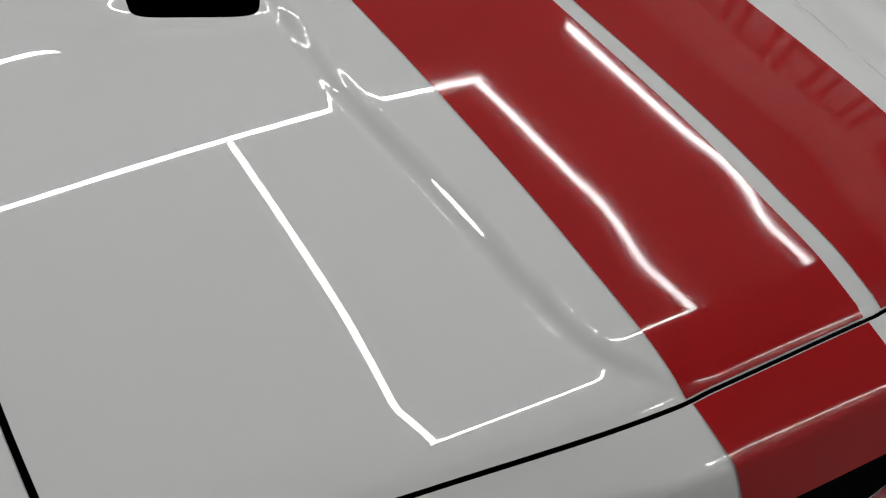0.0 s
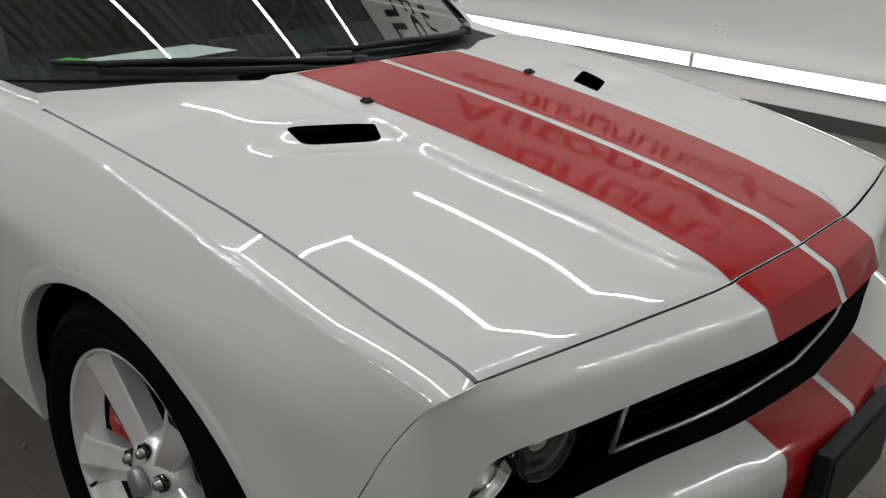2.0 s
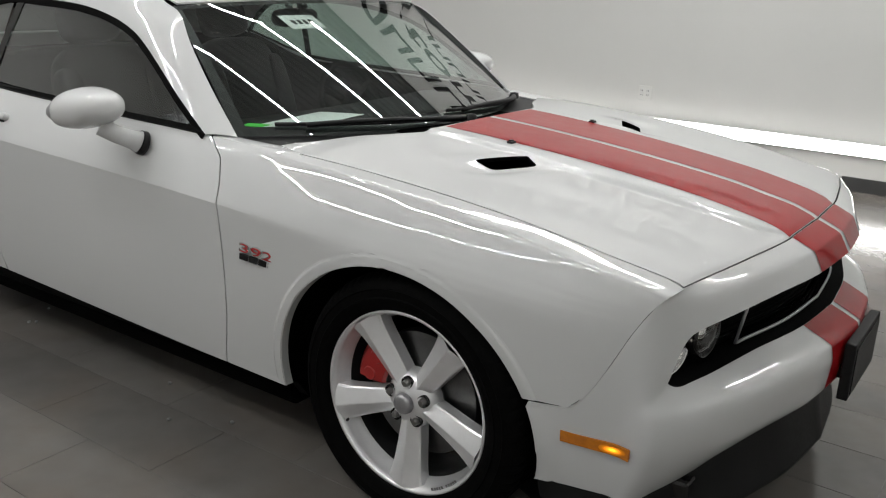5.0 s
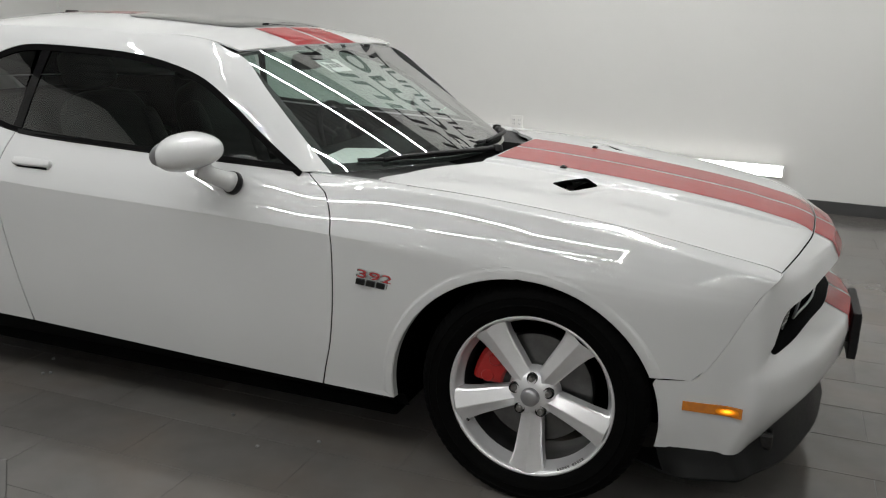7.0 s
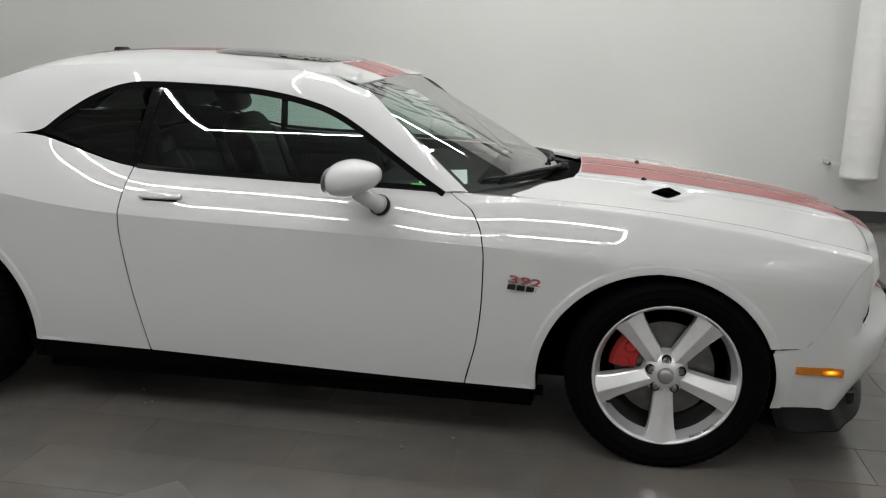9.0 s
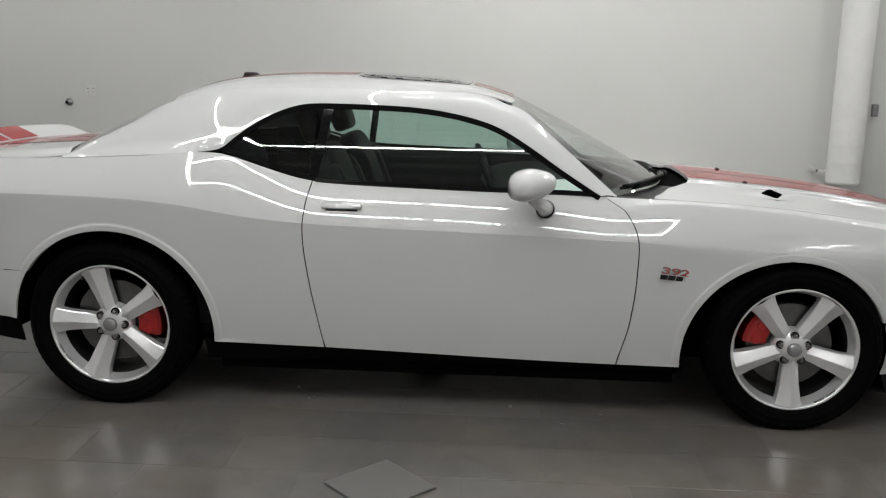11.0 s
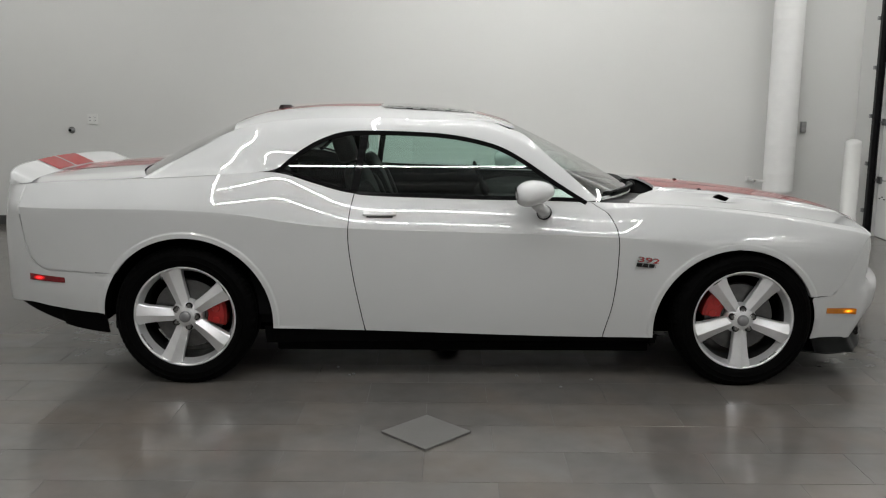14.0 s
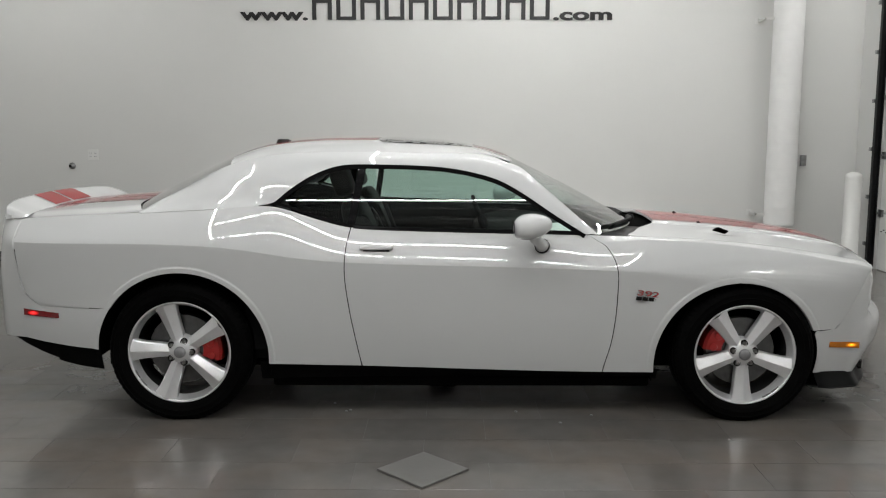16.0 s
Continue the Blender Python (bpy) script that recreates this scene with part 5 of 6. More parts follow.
def tyre_mesh():
    """Tyre with two sidewall rings and tread blocks cut into its shoulder."""
    prof = [(0.258, -0.004), (0.266, -0.016), (0.285, -0.026), (0.297, -0.0285), (0.300, -0.0315), (0.303, -0.0287), (0.323, -0.029), (0.326, -0.0318), (0.329, -0.028), (0.338, -0.024), (0.350, -0.012),
            (0.358, 0.0), (0.363, 0.012), (0.3635, 0.05), (0.3635, 0.056), (0.3635, 0.064), (0.3635, 0.07), (0.364, 0.11), (0.3635, 0.16), (0.362, 0.175), (0.352, 0.21), (0.315, 0.232), (0.27, 0.22)]
    k, n = len(prof), 360

    def at(u, v):
        i = round(v * (k - 1))
        r, y = prof[i]
        g = round(u * n)
        if 10 <= i <= 19:
            if i in (14, 15) or (g + (2 if i > 15 else 0)) % 5 == 0:
                r -= 0.0035
        a = 2 * math.pi * g / n
        return (r * math.cos(a), y, r * math.sin(a))
    return Sheet().grid(at, n, k - 1).mesh("tyre", TYRE, sharp=40, fix=True)


TYREM = tyre_mesh()
DISC = Sheet().lathe([(0.06, 0.045), (0.075, 0.05), (0.078, 0.075), (0.09, 0.078), (0.178, 0.078), (0.18, 0.082), (0.18, 0.11), (0.08, 0.11)], 64).mesh("brake_disc", STEEL, sharp=30)


def caliper_mesh():
    s = Sheet()
    a0, a1 = -0.31, 0.31
    sect = [(0.105, 0.046), (0.112, 0.036), (0.150, 0.030), (0.190, 0.034), (0.203, 0.048), (0.205, 0.13), (0.18, 0.14)]
    s.lathe(sect, 14, None, a0, a1)
    for a, rev in ((a0, False), (a1, True)):
        base = len(s.v)
        for r, y in sect:
            s.v.append((r * math.cos(a), y, r * math.sin(a)))
        q = tuple(base + k for k in range(len(sect)))
        s.f.append(q if rev else q[::-1])
    for aa in (-0.2, 0.2):
        m = Matrix.Translation((0.155 * math.cos(aa), 0.029, 0.155 * math.sin(aa)))
        s.lathe([(0.0, -0.003), (0.018, -0.002), (0.022, 0.004)], 16, m)
    return s.mesh("brake_caliper", CALIPER, sharp=40, fix=True)


CALM = caliper_mesh()
VALVE = Sheet().tube([(0.232, -0.004, 0), (0.222, -0.018, 0)], 0.004, 8).mesh("valve", BLACK)
INK = material("grey_rim_print", (0.16, 0.16, 0.16), 0.5, var=0.05)


def wheel(x, y, turn, cal, flip, big=1.0):
    """A five-spoke wheel with its tyre; the brake behind it stays with the car."""
    m = pose(x, y, 0.354 * big, 0, 0, 180 if flip else 0) @ Matrix.Diagonal((big, 1, big, 1))
    w = part("wheel", RIM, ALLOY, car, "polished silver five-spoke alloy wheel", m=m)
    part("barrel", BARRELM, BARREL, w, "dark inner wheel barrel")
    part("tyre", TYREM, TYRE, w, "black low-profile tyre")
    part("hub", HUB, ALLOY, w)
    part("hub_cap", CAPM, CAP, w, "plain grey hub cap", m=pose(0, -0.008, 0))
    for k in range(5):
        a = turn + 72 * k
        part("spoke", SPOKE, ALLOY, w, m=Matrix.Rotation(radians(-a), 4, "Y"))
        b = radians(a + 36)
        pos = Matrix.Translation((0.0575 * math.cos(b), 0.003, 0.0575 * math.sin(b)))
        part("lug_seat", SEATM, GLOSSB, w, m=pos)
        part("lug_nut", LUG, NUT, w, "dark steel lug nut", m=pos)
    part("valve", VALVE, BLACK, w, m=Matrix.Rotation(radians(-(turn - 60)), 4, "Y"))
    s = Sheet()
    for k in range(11):
        if k == 5:
            continue
        s.box((0.243, -0.0095, -0.0035), (0.2505, -0.0088, 0.0035), Matrix.Rotation(radians(-(turn + 25 + k * 2.1)), 4, "Y"))
    part("rim_print", s, INK, w, "small grey bars printed on the rim", flat=True)
    part("brake_disc", DISC, STEEL, car, "grey ventilated brake disc", m=m)
    part("brake_caliper", CALM, CALIPER, car, "bright red brake caliper", m=m @ Matrix.Rotation(radians(-cal), 4, "Y"))
    part("axle", Sheet().lathe([(0.0, 0.03), (0.07, 0.03), (0.07, 0.2), (0.16, 0.21), (0.16, 0.28), (0.0, 0.28)], 32), DARK, car, m=m)


wheel(1.480, -0.925, -90, 157, False, 1.01)
wheel(-1.474, -0.925, 178, 2, False, 1.03)
wheel(1.480, 0.925, -60, 23, True, 1.01)
wheel(-1.474, 0.925, 20, 175, True, 1.03)

# ---- door mirror, handle, badge, side lamps ----
for ob, sg in ((doors[0], -1), (doors[1], 1)):
    S = Sheet()

    def shell(u, v):
        a, b = 2 * math.pi * u, math.pi * v
        x = -math.cos(b)
        r = max(0.0, 1 - abs(x) ** 2.7) ** (1 / 2.7)
        px = 0.086 * x + (0.02 if x > 0 else 0) * x
        py = 0.112 * r * math.copysign(abs(math.cos(a)) ** 0.9, math.cos(a)) * (1 - 0.25 * max(x, 0))
        pz = 0.064 * r * math.copysign(abs(math.sin(a)) ** (0.9 if math.sin(a) > 0 else 0.75), math.sin(a)) * (1 - 0.30 * max(x, 0))
        return (0.342 + px, sg * (1.066 + py), 1.047 + pz + 0.012 * x)
    S.grid(shell, 36, 22)
    mir = part("mirror", S, WHITE, ob, "white door mirror", fix=True, weld=0.002)
    S = Sheet().tube([(0.362, sg * 1.045, 0.99), (0.385, sg * 1.01, 0.965), (0.405, sg * 0.965, 0.945), (0.412, sg * 0.945, 0.935)], [0.029, 0.028, 0.031, 0.036], 20)
    part("mirror_stem", S, WHITE, ob, "white mirror stem")
    S = Sheet().tube([(0.4125, sg * 0.943, 0.9335), (0.4155, sg * 0.928, 0.928)], [0.0385, 0.0395], 24)
    part("mirror_gasket", S, BLACK, ob, "black rubber mirror gasket")
    S = Sheet().grid(lambda u, v: (0.258, sg * (1.066 + 0.092 * v * math.cos(2 * math.pi * u)), 1.033 + 0.043 * v * math.sin(2 * math.pi * u)), 32, 4)
    part("mirror_glass", S, CHROME, ob, "silver mirror glass")
    # pull handle; a black strip below it draws the shade of the finger gap
    hw, hz = shoulder(-0.437, 0.46)
    hw2, hz2 = shoulder(-0.437, 0.66)
    up = Vector((0, sg * (hw2 - hw), hz2 - hz)).normalized()
    ex = Vector((-sg, 0, 0))
    hm = Matrix((ex, up, ex.cross(up))).transposed().to_4x4()
    hm.translation = (-0.437, sg * hw, hz)
    out = [(-0.086, -0.010), (-0.080, -0.014), (-0.02, -0.016), (0.05, -0.014), (0.080, -0.011), (0.086, -0.006), (0.087, 0.006), (0.080, 0.013), (0.02, 0.0165), (-0.05, 0.016), (-0.080, 0.013), (-0.087, 0.006)]
    hd = part("door_handle", Sheet().prism(out, -0.006, 0.019), WHITE, ob, "white pull handle", m=hm, fix=True, bevel=0.006)
    part("finger_gap", Sheet().box((-0.066, -0.0195, -0.004), (0.068, -0.0145, 0.006)), RUBBER, hd, "dark strip drawn as the shade under the handle", flat=True)
    # seam seal strip below the glass
    S = Sheet().grid(lambda u, v: (lambda x: (x, sg * (TOP_W(x) + 0.003 - 0.006 * v), TOP_Z(x) - 0.003 + 0.018 * v))(lerp(-0.56, 0.63, u)), 40, 2, (0, sg, 0))
    part("belt_moulding", S, BLACK, ob, "black belt moulding")


def lettering(text, size, depth, mat, name, parent, m, label="", bold=0.0):
    cu = bpy.data.curves.new(name, "FONT")
    cu.body, cu.size, cu.extrude, cu.offset = text, size, depth, bold
    cu.align_x = "CENTER"
    tmp = bpy.data.objects.new(name, cu)
    scene.collection.objects.link(tmp)
    me = bpy.data.meshes.new_from_object(tmp.evaluated_get(bpy.context.evaluated_depsgraph_get()))
    bpy.data.objects.remove(tmp)
    bpy.data.curves.remove(cu)
    me.materials.clear()
    me.materials.append(mat)
    ob = new(name, me)
    ob.parent = parent
    ob.matrix_basis = m
    if label:
        ob["label"] = label
    return ob


BADGERED = material("badge_red", (0.40, 0.02, 0.025), 0.25, coat=0.8, var=0.05)
for sg in (-1, 1):
    wx = (side_w(1.02, 0.67) - side_w(0.89, 0.67)) / 0.13
    wz = (side_w(0.957, 0.70) - side_w(0.957, 0.64)) / 0.06
    ex = Vector((1, -wx, 0)).normalized() if sg < 0 else Vector((-1, -wx, 0)).normalized()
    nn = ex.cross(Vector((0, sg * wz, 1))).normalized()
    fr = Matrix((ex, nn.cross(ex), nn)).transposed().to_4x4()
    fr.translation = (0.957, sg * side_w(0.957, 0.664), 0.664)
    wide = Matrix(((2.3, 0.35, 0, 0), (0, 1, 0, 0), (0, 0, 1, 0), (0, 0, 0, 1)))
    bd = lettering("392", 0.036, 0.003, CHROME, "badge", car, fr @ Matrix.Translation((0, 0.012, 0.004)) @ wide, "chrome-edged red number badge", 0.0016)
    lettering("392", 0.036, 0.002, BADGERED, "badge_face", bd, Matrix.Translation((0, 0, 0.0025)), "red number face", -0.0003)
    s = Sheet()
    for k in range(4):
        x = -0.068 + 0.034 * k
        s.prism([(x, 0), (x + 0.029, 0), (x + 0.033, 0.018), (x + 0.004, 0.018)], 0, 0.006)
    part("badge_bars", s, GLOSSB, bd, "dark chrome bars under the number", m=wide.inverted() @ Matrix.Translation((0, -0.024, -0.003)), flat=True, weld=0)


def marker(u0, u1, z0, z1, fn, mat, gl, label, bx):
    """A flush side lamp: lens with a small glowing bulb behind its face."""
    for sg in (-1, 1):
        def at(u, v):
            x = lerp(u0, u1, u)
            z = lerp(lerp(z0[0], z0[1], u), lerp(z1[0], z1[1], u), v)
            y = fn(x, z)
            return (x, sg * (y + 0.004), z)
        s = Sheet().grid(at, 12, 4, (0, sg, 0))
        lamp = part("side_marker", s, mat, car, label, solid=0.006)
        bz = lerp(lerp(z0[0], z0[1], bx), lerp(z1[0], z1[1], bx), 0.5)
        xb = lerp(u0, u1, bx)
        b = Sheet().grid(lambda u, v: (xb + 0.034 * v * math.cos(2 * math.pi * u), sg * (fn(xb + 0.034 * v * math.cos(2 * math.pi * u), bz) + 0.0048), bz + 0.0125 * v * math.sin(2 * math.pi * u)), 16, 2, (0, sg, 0))
        part("bulb", b, gl, lamp, "small lit bulb")


def nose_w(x, z):
    """Half width of the bumper's flank."""
    lo, hi = 0.0, 0.42
    r = 5 + (0.44 - z) / 0.12
    for _ in range(24):
        m = (lo + hi) / 2
        if nose_at(m, min(max(r, 4), 7)).x < x:
            lo = m
        else:
            hi = m
    return -nose_at(lo, min(max(r, 4), 7)).y


def tail_w(x, z):
    lo, hi = 0.0, 0.6
    for _ in range(24):
        m = (lo + hi) / 2
        if tail_at(m, 2.3)[0] > x:
            lo = m
        else:
            hi = m
    return -tail_at(lo, 2.3)[1]


marker(1.935, 2.105, (0.388, 0.376), (0.418, 0.408), nose_w, AMBER, AMBERGLOW, "lit amber side marker lamp", 0.75)
marker(-2.30, -2.10, (0.555, 0.545), (0.59, 0.573), tail_w, REDLENS, REDGLOW, "lit red side marker lamp", 0.28)

# ---- cowl, wipers, cabin ----
S = Sheet().grid(lambda u, v: (lambda b: (lerp(WS_BASE_X(abs(b)) - 0.03, HOOD_REAR(abs(b) * 0.8) + 0.02, u), b * lerp(0.80, 0.79, u), lerp(0.966, 0.955, u)))(2 * v - 1), 8, 40, (0, 0, 1))
part("cowl", S, BLACK, car, "black plastic cowl panel", solid=0.01)
for y0, y1, up in ((-0.62, 0.02, 0.20), (0.02, 0.66, 0.16)):
    p0 = Vector((WS_BASE_X(abs(y1) / 0.8) + 0.03, y1 - 0.02, 0.985))
    n = 14
    pts = []
    for k in range(n + 1):
        y = lerp(y1 - 0.02, y0, k / n)
        b = y / 0.8
        q = screen(lerp(0.0, 0.05, smooth01(k / n)), 0.5 + b / 2)
        pts.append(q + Vector((0.012, 0, 0.008 + 0.010 * math.sin(math.pi * k / n))))
    wp = part("wiper", Sheet().tube(pts, [0.012] * 4 + [0.009] * (n - 3), 8), BLACK, car, "black windscreen wiper arm")
    bl = [screen(lerp(0.012, 0.06, k / 12), 0.5 + lerp(y1 - 0.12, y0 - 0.08, k / 12) / 1.6) + Vector((0.006, 0, 0.008)) for k in range(13)]
    part("wiper_blade", Sheet().tube(bl, 0.007, 6), BLACK, wp, "black rubber wiper blade")
    part("wiper_pivot", Sheet().lathe([(0.0, 0.016), (0.018, 0.012), (0.022, -0.01)], 16), BLACK, wp, "wiper pivot cap", m=Matrix.Translation(p0) @ Matrix.Rotation(radians(-90), 4, "X") @ Matrix.Rotation(math.pi, 4, "X"))

# dashboard, wheel, seats, inner trim
S = Sheet().grid(lambda u, v: (lambda a, y: (0.46 + 0.30 * math.cos(a) - 0.06 * (y / 0.8) ** 2, y, 0.80 + 0.145 * math.sin(a) ** 0.6))(math.pi * (0.02 + 0.96 * u), lerp(-0.80, 0.80, v)), 20, 20, (0, 0, 1))
part("dashboard", S, CABIN, car, "dark moulded dashboard")
part("firewall", Sheet().box((0.70, -0.82, 0.35), (0.74, 0.82, 0.95)), DARK, car, flat=True)
part("cabin_floor", Sheet().box((-1.7, -0.80, 0.30), (0.72, 0.80, 0.36)), CABIN, car, flat=True)
part("rear_shelf", Sheet().box((-1.80, -0.68, 0.95), (-1.18, 0.68, 1.03)), CABIN, car, "dark rear parcel shelf", flat=True, bevel=0.02)
S = Sheet().grid(lambda u, v: (lerp(-1.15, 0.66, u), -(TOP_W(lerp(-1.15, 0.66, u)) - 0.03 - 0.05 * math.sin(math.pi * v)), lerp(0.36, TOP_Z(lerp(-1.15, 0.66, u)) - 0.004, v)), 30, 8)
both("door_trim", S, CABIN, car, "dark inner door trim")
S = Sheet().grid(lambda u, v: (lambda y: (lambda x: (x, y, roof_z(x, y) - 0.035))(lerp(0.22, -1.22, u)))((2 * v - 1) * 0.63), 20, 16, (0, 0, -1))
part("headliner", S, CABIN, car, "grey roof lining")
S = Sheet().lathe([(0.185 + 0.014 * math.cos(a), 0.014 * math.sin(a)) for a in np.linspace(0, 2 * math.pi, 11)], 40)
for k in range(3):
    a = radians(90 + 120 * k + 60)
    S.tube([(0.04 * math.cos(a), 0.0, 0.04 * math.sin(a)), (0.18 * math.cos(a), 0.0, 0.18 * math.sin(a))], 0.013, 8)
S.lathe([(0.0, 0.03), (0.05, 0.025), (0.065, 0.0), (0.05, -0.03), (0.0, -0.03)], 20)
part("steering_wheel", S, CABIN, car, "dark leather steering wheel", m=Matrix.Translation((0.16, 0.37, 0.90)) @ Matrix.Rotation(radians(90), 4, "Z") @ Matrix.Rotation(radians(-22), 4, "X"))


def cushion(s, c, size, m=None, e=0.5):
    """A padded block: a rounded superellipsoid."""
    def at(u, v):
        a, b = 2 * math.pi * u, math.pi * (v - 0.5)
        f = lambda t, p: math.copysign(abs(t) ** p, t)
        p = Vector((c[0] + size[0] * f(math.cos(b), e) * f(math.cos(a), e), c[1] + size[1] * f(math.cos(b), e) * f(math.sin(a), e), c[2] + size[2] * f(math.sin(b), e)))
        return tuple(m @ p) if m else tuple(p)
    s.grid(at, 24, 14)
    return s


for y in (-0.37, 0.37):
    lean = Matrix.Translation((-0.42, y, 0.56)) @ Matrix.Rotation(radians(-20), 4, "Y")
    s = cushion(Sheet(), (0.22 - 0.32, y, 0.52), (0.27, 0.25, 0.10))
    seat = part("front_seat", s, SEAT, car, "dark grey leather bucket seat", fix=True)
    s = cushion(Sheet(), (0, 0, 0.28), (0.075, 0.24, 0.33), lean)
    cushion(s, (0.035, -0.2, 0.25), (0.06, 0.05, 0.26), lean)
    cushion(s, (0.035, 0.2, 0.25), (0.06, 0.05, 0.26), lean)
    part("backrest", s, SEAT, seat, "padded seat back", fix=True)
    part("head_restraint", cushion(Sheet(), (-0.01, 0, 0.71), (0.055, 0.13, 0.085), lean), SEAT, seat, "padded head restraint", fix=True)
s = cushion(Sheet(), (-0.98, 0, 0.55), (0.22, 0.58, 0.10))
cushion(s, (-1.20, 0, 0.82), (0.09, 0.58, 0.26))
part("rear_bench", s, SEAT, car, "dark grey leather rear bench", fix=True)
S = cushion(Sheet(), (0.18, 0.0, 1.285), (0.02, 0.125, 0.036), e=0.6)
S.tube([(0.19, 0, 1.30), (0.24, 0, 1.335)], 0.01, 8)
part("rear_view_mirror", S, BLACK, car, "black inside rear-view mirror", fix=True)
# paper on the dashboard with a green card, price sheet behind the glass
m = Matrix.Translation((0.55, -0.31, 0.949)) @ Matrix.Rotation(radians(8), 4, "Z") @ Matrix.Rotation(radians(-3), 4, "Y")
tagged(part("paper_sheet", Sheet().box((-0.10, -0.21, 0), (0.10, 0.21, 0.002)), PAPER, m=m, flat=True), "white paper sheet lying on the dashboard", "paper")
m = Matrix.Translation((0.50, -0.515, 0.9465)) @ Matrix.Rotation(radians(20), 4, "Z")
tagged(part("green_card", Sheet().box((-0.05, -0.03, 0), (0.05, 0.03, 0.002)), GREEN, m=m, flat=True), "bright green card lying on the dashboard", "card")
q = screen(0.82, 0.36, 0.012)
m = Matrix.Translation(q) @ Matrix.Rotation(radians(28), 4, "Y")
pr = tagged(part("price_sticker", Sheet().box((-0.045, -0.09, 0), (0.045, 0.09, 0.001)), PAPER, m=m, flat=True), "white paper sticker behind the windscreen", "sticker")
s = Sheet()
for k in range(4):
    s.box((-0.012, -0.055 + 0.03 * k, 0.001), (0.016, -0.036 + 0.03 * k, 0.0018))
part("sticker_print", s, CABIN, pr, "dark bars", flat=True)

# ---- wall lettering ----


def sign_line(base_z, height, x0, x1, words):
    """Raised black lettering on the wall; words are ('text', string) or ('bar', letters), with the share of the line each takes."""
    x = x0
    for kind, body, share, h in words:
        w = (x1 - x0) * share
        m = Matrix.Translation((x + w / 2, WALL_Y - 0.012, base_z)) @ Matrix.Rotation(radians(90), 4, "X")
        if kind == "text":
            ob = lettering(body, h / 0.72, 0.006, SIGN, "wall_lettering", None, m, "", 0.006)
            bw = max(v.co.x for v in ob.data.vertices) - min(v.co.x for v in ob.data.vertices)
            ob.data.transform(Matrix.Diagonal((w * 0.96 / bw, 1, 1, 1)))
        else:
            s = Sheet()
            cell = w / body
            for k in range(body):
                a, b, t = -w / 2 + cell * (k + 0.08), -w / 2 + cell * (k + 0.90), min(0.21 * h, 0.3 * cell)
                s.box((a, 0, -0.006), (a + t, h, 0.006)).box((b - t, 0, -0.006), (b, h, 0.006))
                s.box((a + t, 0, -0.006), (b - t, 0.16 * h, 0.006)) if k % 2 else s.box((a + t, 0.84 * h, -0.006), (b - t, h, 0.006))
            ob = part("wall_lettering", s, SIGN, None, m=m, flat=True)
        tagged(ob, "raised black lettering on the off-white wall", "wall sign", "wall lettering")
        x += w


sign_line(2.655, 0.215, -2.354, 1.717, (("text", "www.", 0.19, 0.125), ("bar", 10, 0.646, 0.215), ("text", ".com", 0.164, 0.12)))
sign_line(3.10, 0.42, -2.43, 2.13, (("text", "Automotive", 1.0, 0.42),))
sign_line(3.64, 0.42, -1.95, 1.27, (("bar", 6, 1.0, 0.42),))

# ---- fittings on the walls ----


def outlet(x, z):
    base = part("wall_outlet", Sheet().box((x - 0.058, WALL_Y - 0.010, z - 0.058), (x + 0.058, WALL_Y - 0.001, z + 0.058)), OFFWHITE, flat=True, bevel=0.003)
    for dx in (-0.027, 0.027):
        part("socket", Sheet().box((x + dx - 0.017, WALL_Y - 0.0125, z - 0.034), (x + dx + 0.017, WALL_Y - 0.0095, z + 0.034)), DOORW, base, "white socket insert", flat=True, bevel=0.003)
        s = Sheet()
        for dz in (-0.018, 0.018):
            s.box((x + dx - 0.008, WALL_Y - 0.0135, z + dz - 0.005), (x + dx - 0.005, WALL_Y - 0.0122, z + dz + 0.005))
            s.box((x + dx + 0.005, WALL_Y - 0.0135, z + dz - 0.005), (x + dx + 0.008, WALL_Y - 0.0122, z + dz + 0.005))
        part("slot", s, CABIN, base, flat=True)
    return tagged(base, "white double power outlet on the wall", "outlet", "wall outlets")


outlet(-4.04, 1.19)
outlet(-0.15, 0.56)
jk = part("air_fitting", Sheet().lathe([(0.0, -0.05), (0.018, -0.05), (0.02, -0.02), (0.036, -0.016), (0.038, 0.0)], 20), GALV, m=pose(-4.28, WALL_Y - 0.001, 1.067))
part("knob", Sheet().lathe([(0.0, -0.075), (0.012, -0.073), (0.014, -0.05)], 16), CABIN, jk, "dark nozzle")
tagged(jk, "small round dark metal fitting on the wall", "wall fitting")

# wrapped duct in the corner
DX, DY, DR = 3.545, WALL_Y - 0.22, 0.158
prof = [(DR * 0.9, 0.43), (DR, 0.43)]
z = 0.45
while z < TOP - 0.02:
    prof += [(DR, z), (DR + 0.0006, z + 0.003), (DR, z + 0.006)]
    z += random.uniform(0.09, 0.2)
s = Sheet()
n = 40
k = len(prof)
for i in range(n):
    a = 2 * math.pi * i / n
    for r, zz in prof:
        tilt = 0.004 * math.cos(a + zz * 3) if 0.44 < zz < TOP - 0.1 else 0
        s.v.append((DX + r * math.cos(a), DY + r * math.sin(a), zz + tilt))
for i in range(n):
    i2 = (i + 1) % n
    for j in range(k - 1):
        s.f.append((i * k + j, i2 * k + j, i2 * k + j + 1, i * k + j + 1))
duct = tagged(part("duct_pipe", s, DUCT, weld=0), "white wrapped vertical duct pipe in the room corner", "duct pipe")
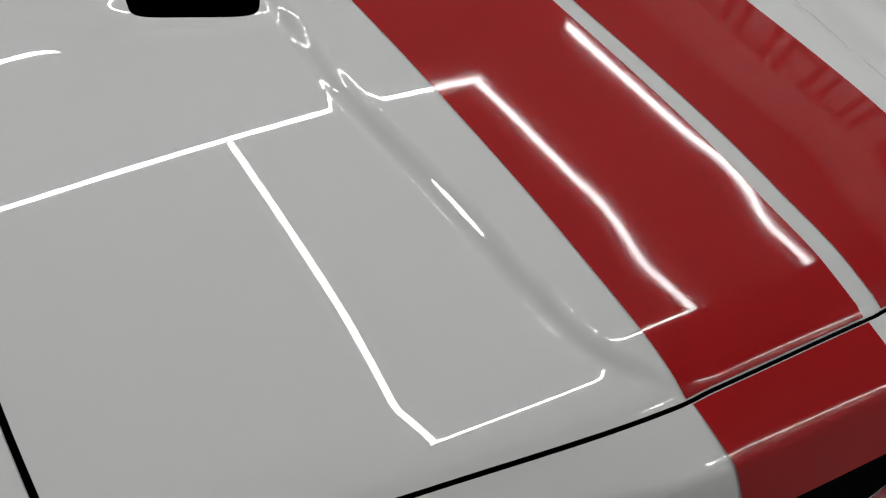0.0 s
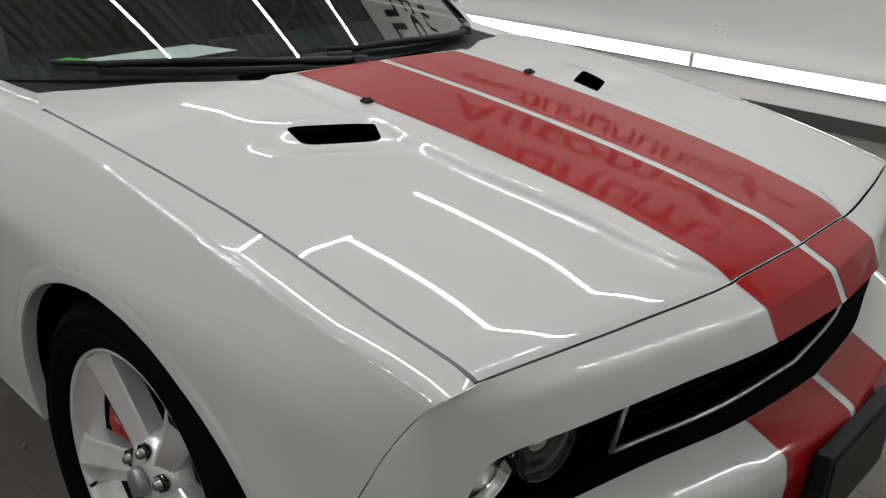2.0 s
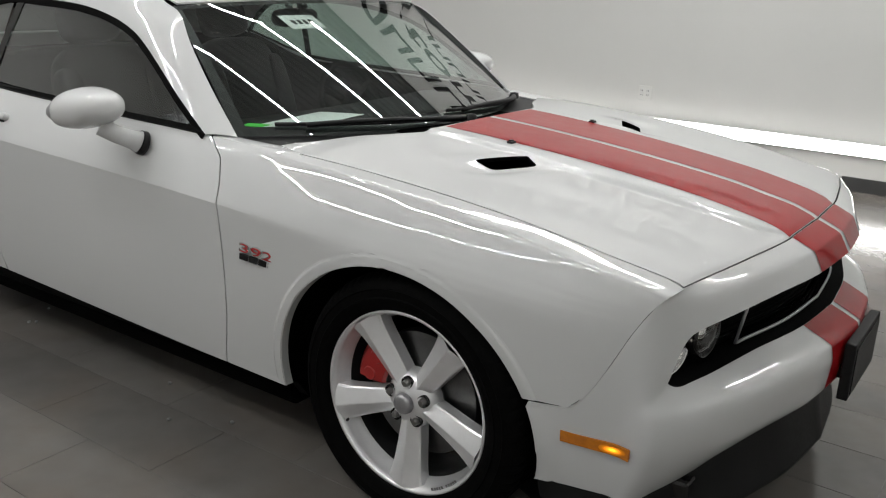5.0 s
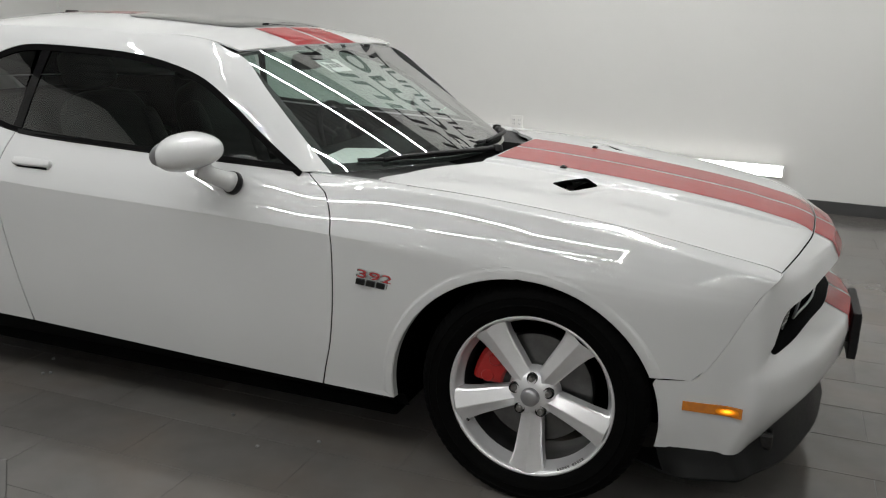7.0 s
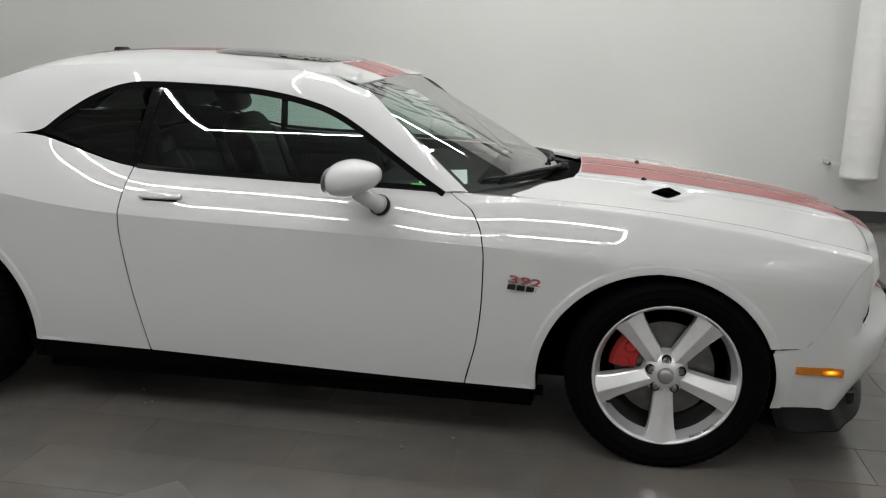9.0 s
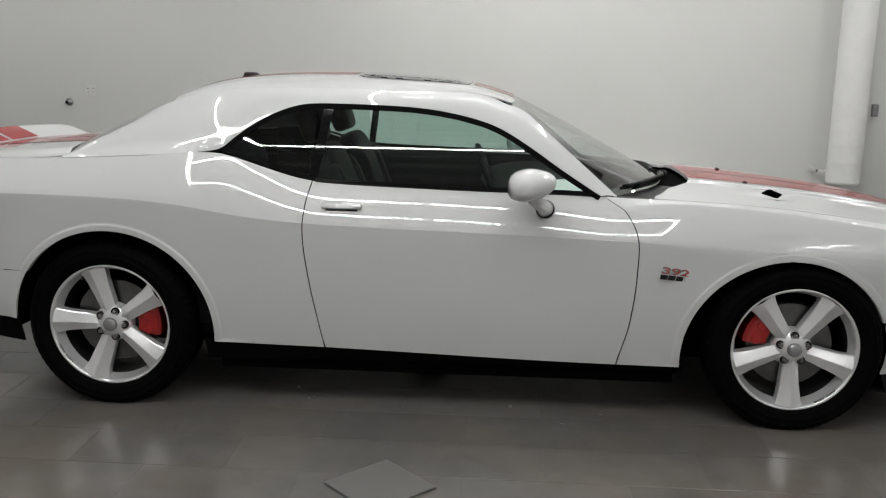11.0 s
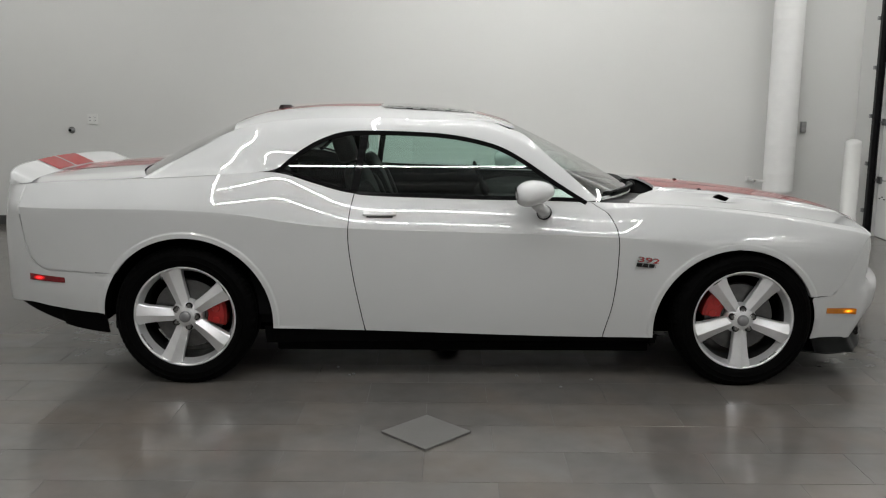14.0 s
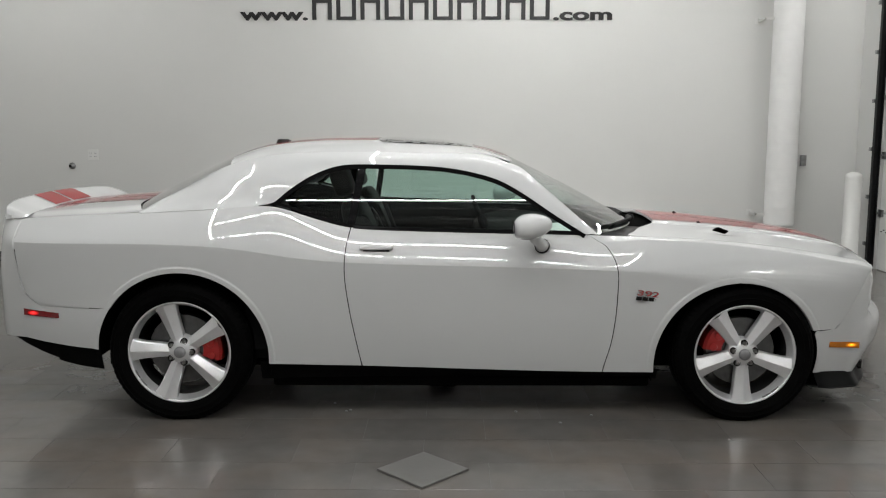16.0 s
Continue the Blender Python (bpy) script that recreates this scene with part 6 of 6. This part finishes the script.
for zz in (0.55, 2.64):
    s = Sheet().box((DX - DR - 0.10, WALL_Y - 0.03, zz - 0.012), (DX - DR - 0.085, WALL_Y, zz + 0.03)).box((DX - DR - 0.13, WALL_Y - 0.012, zz - 0.03), (DX - DR - 0.06, WALL_Y - 0.001, zz + 0.03)).box((DX - DR - 0.10, DY - 0.012, zz - 0.012), (DX - DR + 0.01, DY + 0.012, zz + 0.012)).box((DX - DR - 0.10, DY - 0.012, zz - 0.012), (DX - DR - 0.086, WALL_Y - 0.02, zz + 0.012))
    part("bracket", s, OFFWHITE, duct, "white pipe bracket", flat=True)
bx = part("switch_box", Sheet().box((3.83, WALL_Y - 0.045, 1.07), (3.885, WALL_Y - 0.001, 1.19)), GALV, flat=True, bevel=0.004)
tagged(bx, "small grey metal electrical box on the wall", "electrical box")

# bollard
s = Sheet()
prof = [(0.0, 1.035), (0.03, 1.033), (0.07, 1.015), (0.083, 0.99), (0.085, 0.97), (0.085, 0.02), (0.10, 0.012), (0.10, 0.0)]
m = Matrix.Translation((4.18, 3.92, 0)) @ Matrix.Rotation(radians(90), 4, "X")
s.lathe([(r, -h) for r, h in prof], 32, Matrix.Translation((4.18, 3.92, 0)) @ Matrix.Rotation(radians(-90), 4, "X"))
tagged(part("bollard", s, OFFWHITE, fix=True), "white round steel bollard beside the garage door", "bollard")

# sectional garage door with its track
gd = new("garage_door")
gd.location = (RIGHT_X + 0.05, DOOR_N, 0)
for k in range(6):
    s = Sheet().box((-0.02, -(DOOR_N - DOOR_S), 0.605 * k + 0.004), (0.02, -0.02, 0.605 * k + 0.60))
    part("panel", s, DOORW, gd, "white insulated door panel", flat=True, bevel=0.006)
    h = Sheet().box((-0.04, -0.10, 0.605 * k + 0.57), (-0.02, -0.02, 0.605 * k + 0.64)).tube([(-0.05, -0.05, 0.605 * k + 0.605), (-0.05, 0.03, 0.605 * k + 0.605)], 0.012, 8)
    part("hinge", h, GALV, gd, "steel roller hinge", flat=True)
tagged(gd, "white sectional garage door closed in its opening", "garage door")
s = Sheet().box((RIGHT_X - 0.075, DOOR_N + 0.02, 0.0), (RIGHT_X - 0.005, DOOR_N + 0.028, DOOR_H)).box((RIGHT_X - 0.075, DOOR_N - 0.02, 0.0), (RIGHT_X - 0.068, DOOR_N + 0.02, DOOR_H)).box((RIGHT_X - 0.012, DOOR_N - 0.02, 0.0), (RIGHT_X - 0.004, DOOR_N + 0.02, DOOR_H))
tr = part("door_track", s, BLACK, flat=True, weld=0)
for k in range(7):
    s = Sheet().box((RIGHT_X - 0.09, DOOR_N + 0.028, 0.25 + 0.5 * k), (RIGHT_X - 0.002, DOOR_N + 0.07, 0.29 + 0.5 * k))
    part("track_bracket", s, GALV, tr, "galvanised track bracket", flat=True)
tagged(tr, "dark steel garage door track with brackets", "door track")
s = Sheet()
for k in range(3):
    s.box((RIGHT_X + 0.0275, DOOR_N - 0.20 - 0.05 * k, 0.42 + 0.02 * (k % 2)), (RIGHT_X + 0.0295, DOOR_N - 0.165 - 0.05 * k, 0.43 + 0.02 * (k % 2)))
part("panel_print", s, CABIN, gd, "small dark bars", m=pose(-RIGHT_X - 0.10, -DOOR_N, 0), flat=True)

# ---- floor tiles, loose tile, crumbs ----
TW, TD, TH = 0.61, 0.305, 0.0014
one = Sheet()
j = 0.0011
one.v = [(j, j, -TH), (TW - j, j, -TH), (TW - j, TD - j, -TH), (j, TD - j, -TH), (j, j, -0.0004), (TW - j, j, -0.0004), (TW - j, TD - j, -0.0004), (j, TD - j, -0.0004), (j * 2, j * 2, 0), (TW - 2 * j, j * 2, 0), (TW - 2 * j, TD - 2 * j, 0), (j * 2, TD - 2 * j, 0)]
one.f = [(8, 9, 10, 11)] + [(a, (a + 1) % 4, 4 + (a + 1) % 4, 4 + a) for a in range(4)] + [(4 + a, 4 + (a + 1) % 4, 8 + (a + 1) % 4, 8 + a) for a in range(4)]
TILEM = one.mesh("tile", TILE, flat=True)
cells = []
row = 0
y = -1.22 - 0.305 * 24
while y < WALL_Y - 0.05:
    x = 0.12 - 0.61 * 12 + (0.305 if row % 2 else 0)
    while x < RIGHT_X + 0.2:
        cells.append((x, y))
        x += TW
    y += TD
    row += 1
near = lambda c: math.hypot((c[0] + 0.3) * 0.8, (c[1] + 1.6))
cells.sort(key=near)
for x, y in cells[:300]:
    part("tile", TILEM, TILE, floor, m=pose(x, y, 0.0))
rest = Sheet()
for x, y in cells[300:]:
    b0 = len(rest.v)
    rest.v += [(x + a, y + b, c) for a, b, c in one.v]
    rest.f += [tuple(b0 + k for k in q) for q in one.f]
tagged(part("outer_tiles", rest, TILE, floor, flat=True, weld=0), kind="stuff")

LOOSE = material("loose_grey_tile", (0.125, 0.121, 0.115), 0.5, var=0.08, scale=5, bump=0.1)
m = Matrix.Translation((-0.180, -1.62, 0.0005)) @ Matrix.Rotation(radians(45.5), 4, "Z")
tagged(part("loose_tile", Sheet().box((-0.147, -0.147, 0), (0.147, 0.147, 0.010)), LOOSE, m=m, flat=True, bevel=0.0025), "loose square grey tile lying turned on the floor", "tile")
random.seed(5)
PEB = Sheet()
cushion(PEB, (0, 0, 0.004), (0.008, 0.006, 0.004), e=0.8)
PEBM = PEB.mesh("crumb", GALV, fix=True)
for x, y in ((-0.62, -0.80), (-0.60, -0.78), (0.52, -0.98), (0.70, -0.86), (-0.70, -0.66), (0.30, -0.80)):
    tagged(part("crumb", PEBM, GALV, m=pose(x, y, 0.0, 0, 0, random.uniform(0, 180))), "small pale crumb of dirt lying on the tiles", "crumb", "floor crumbs")
s = cushion(Sheet(), (0, 0, 0.006), (0.085, 0.05, 0.006), e=0.6)
cushion(s, (-0.03, 0, 0.012), (0.035, 0.03, 0.008), e=0.7)
tagged(part("floor_drain", s, GLOSSB, m=pose(-0.10, -0.30, 0.0), fix=True), "small black metal floor fitting under the car", "floor fitting")
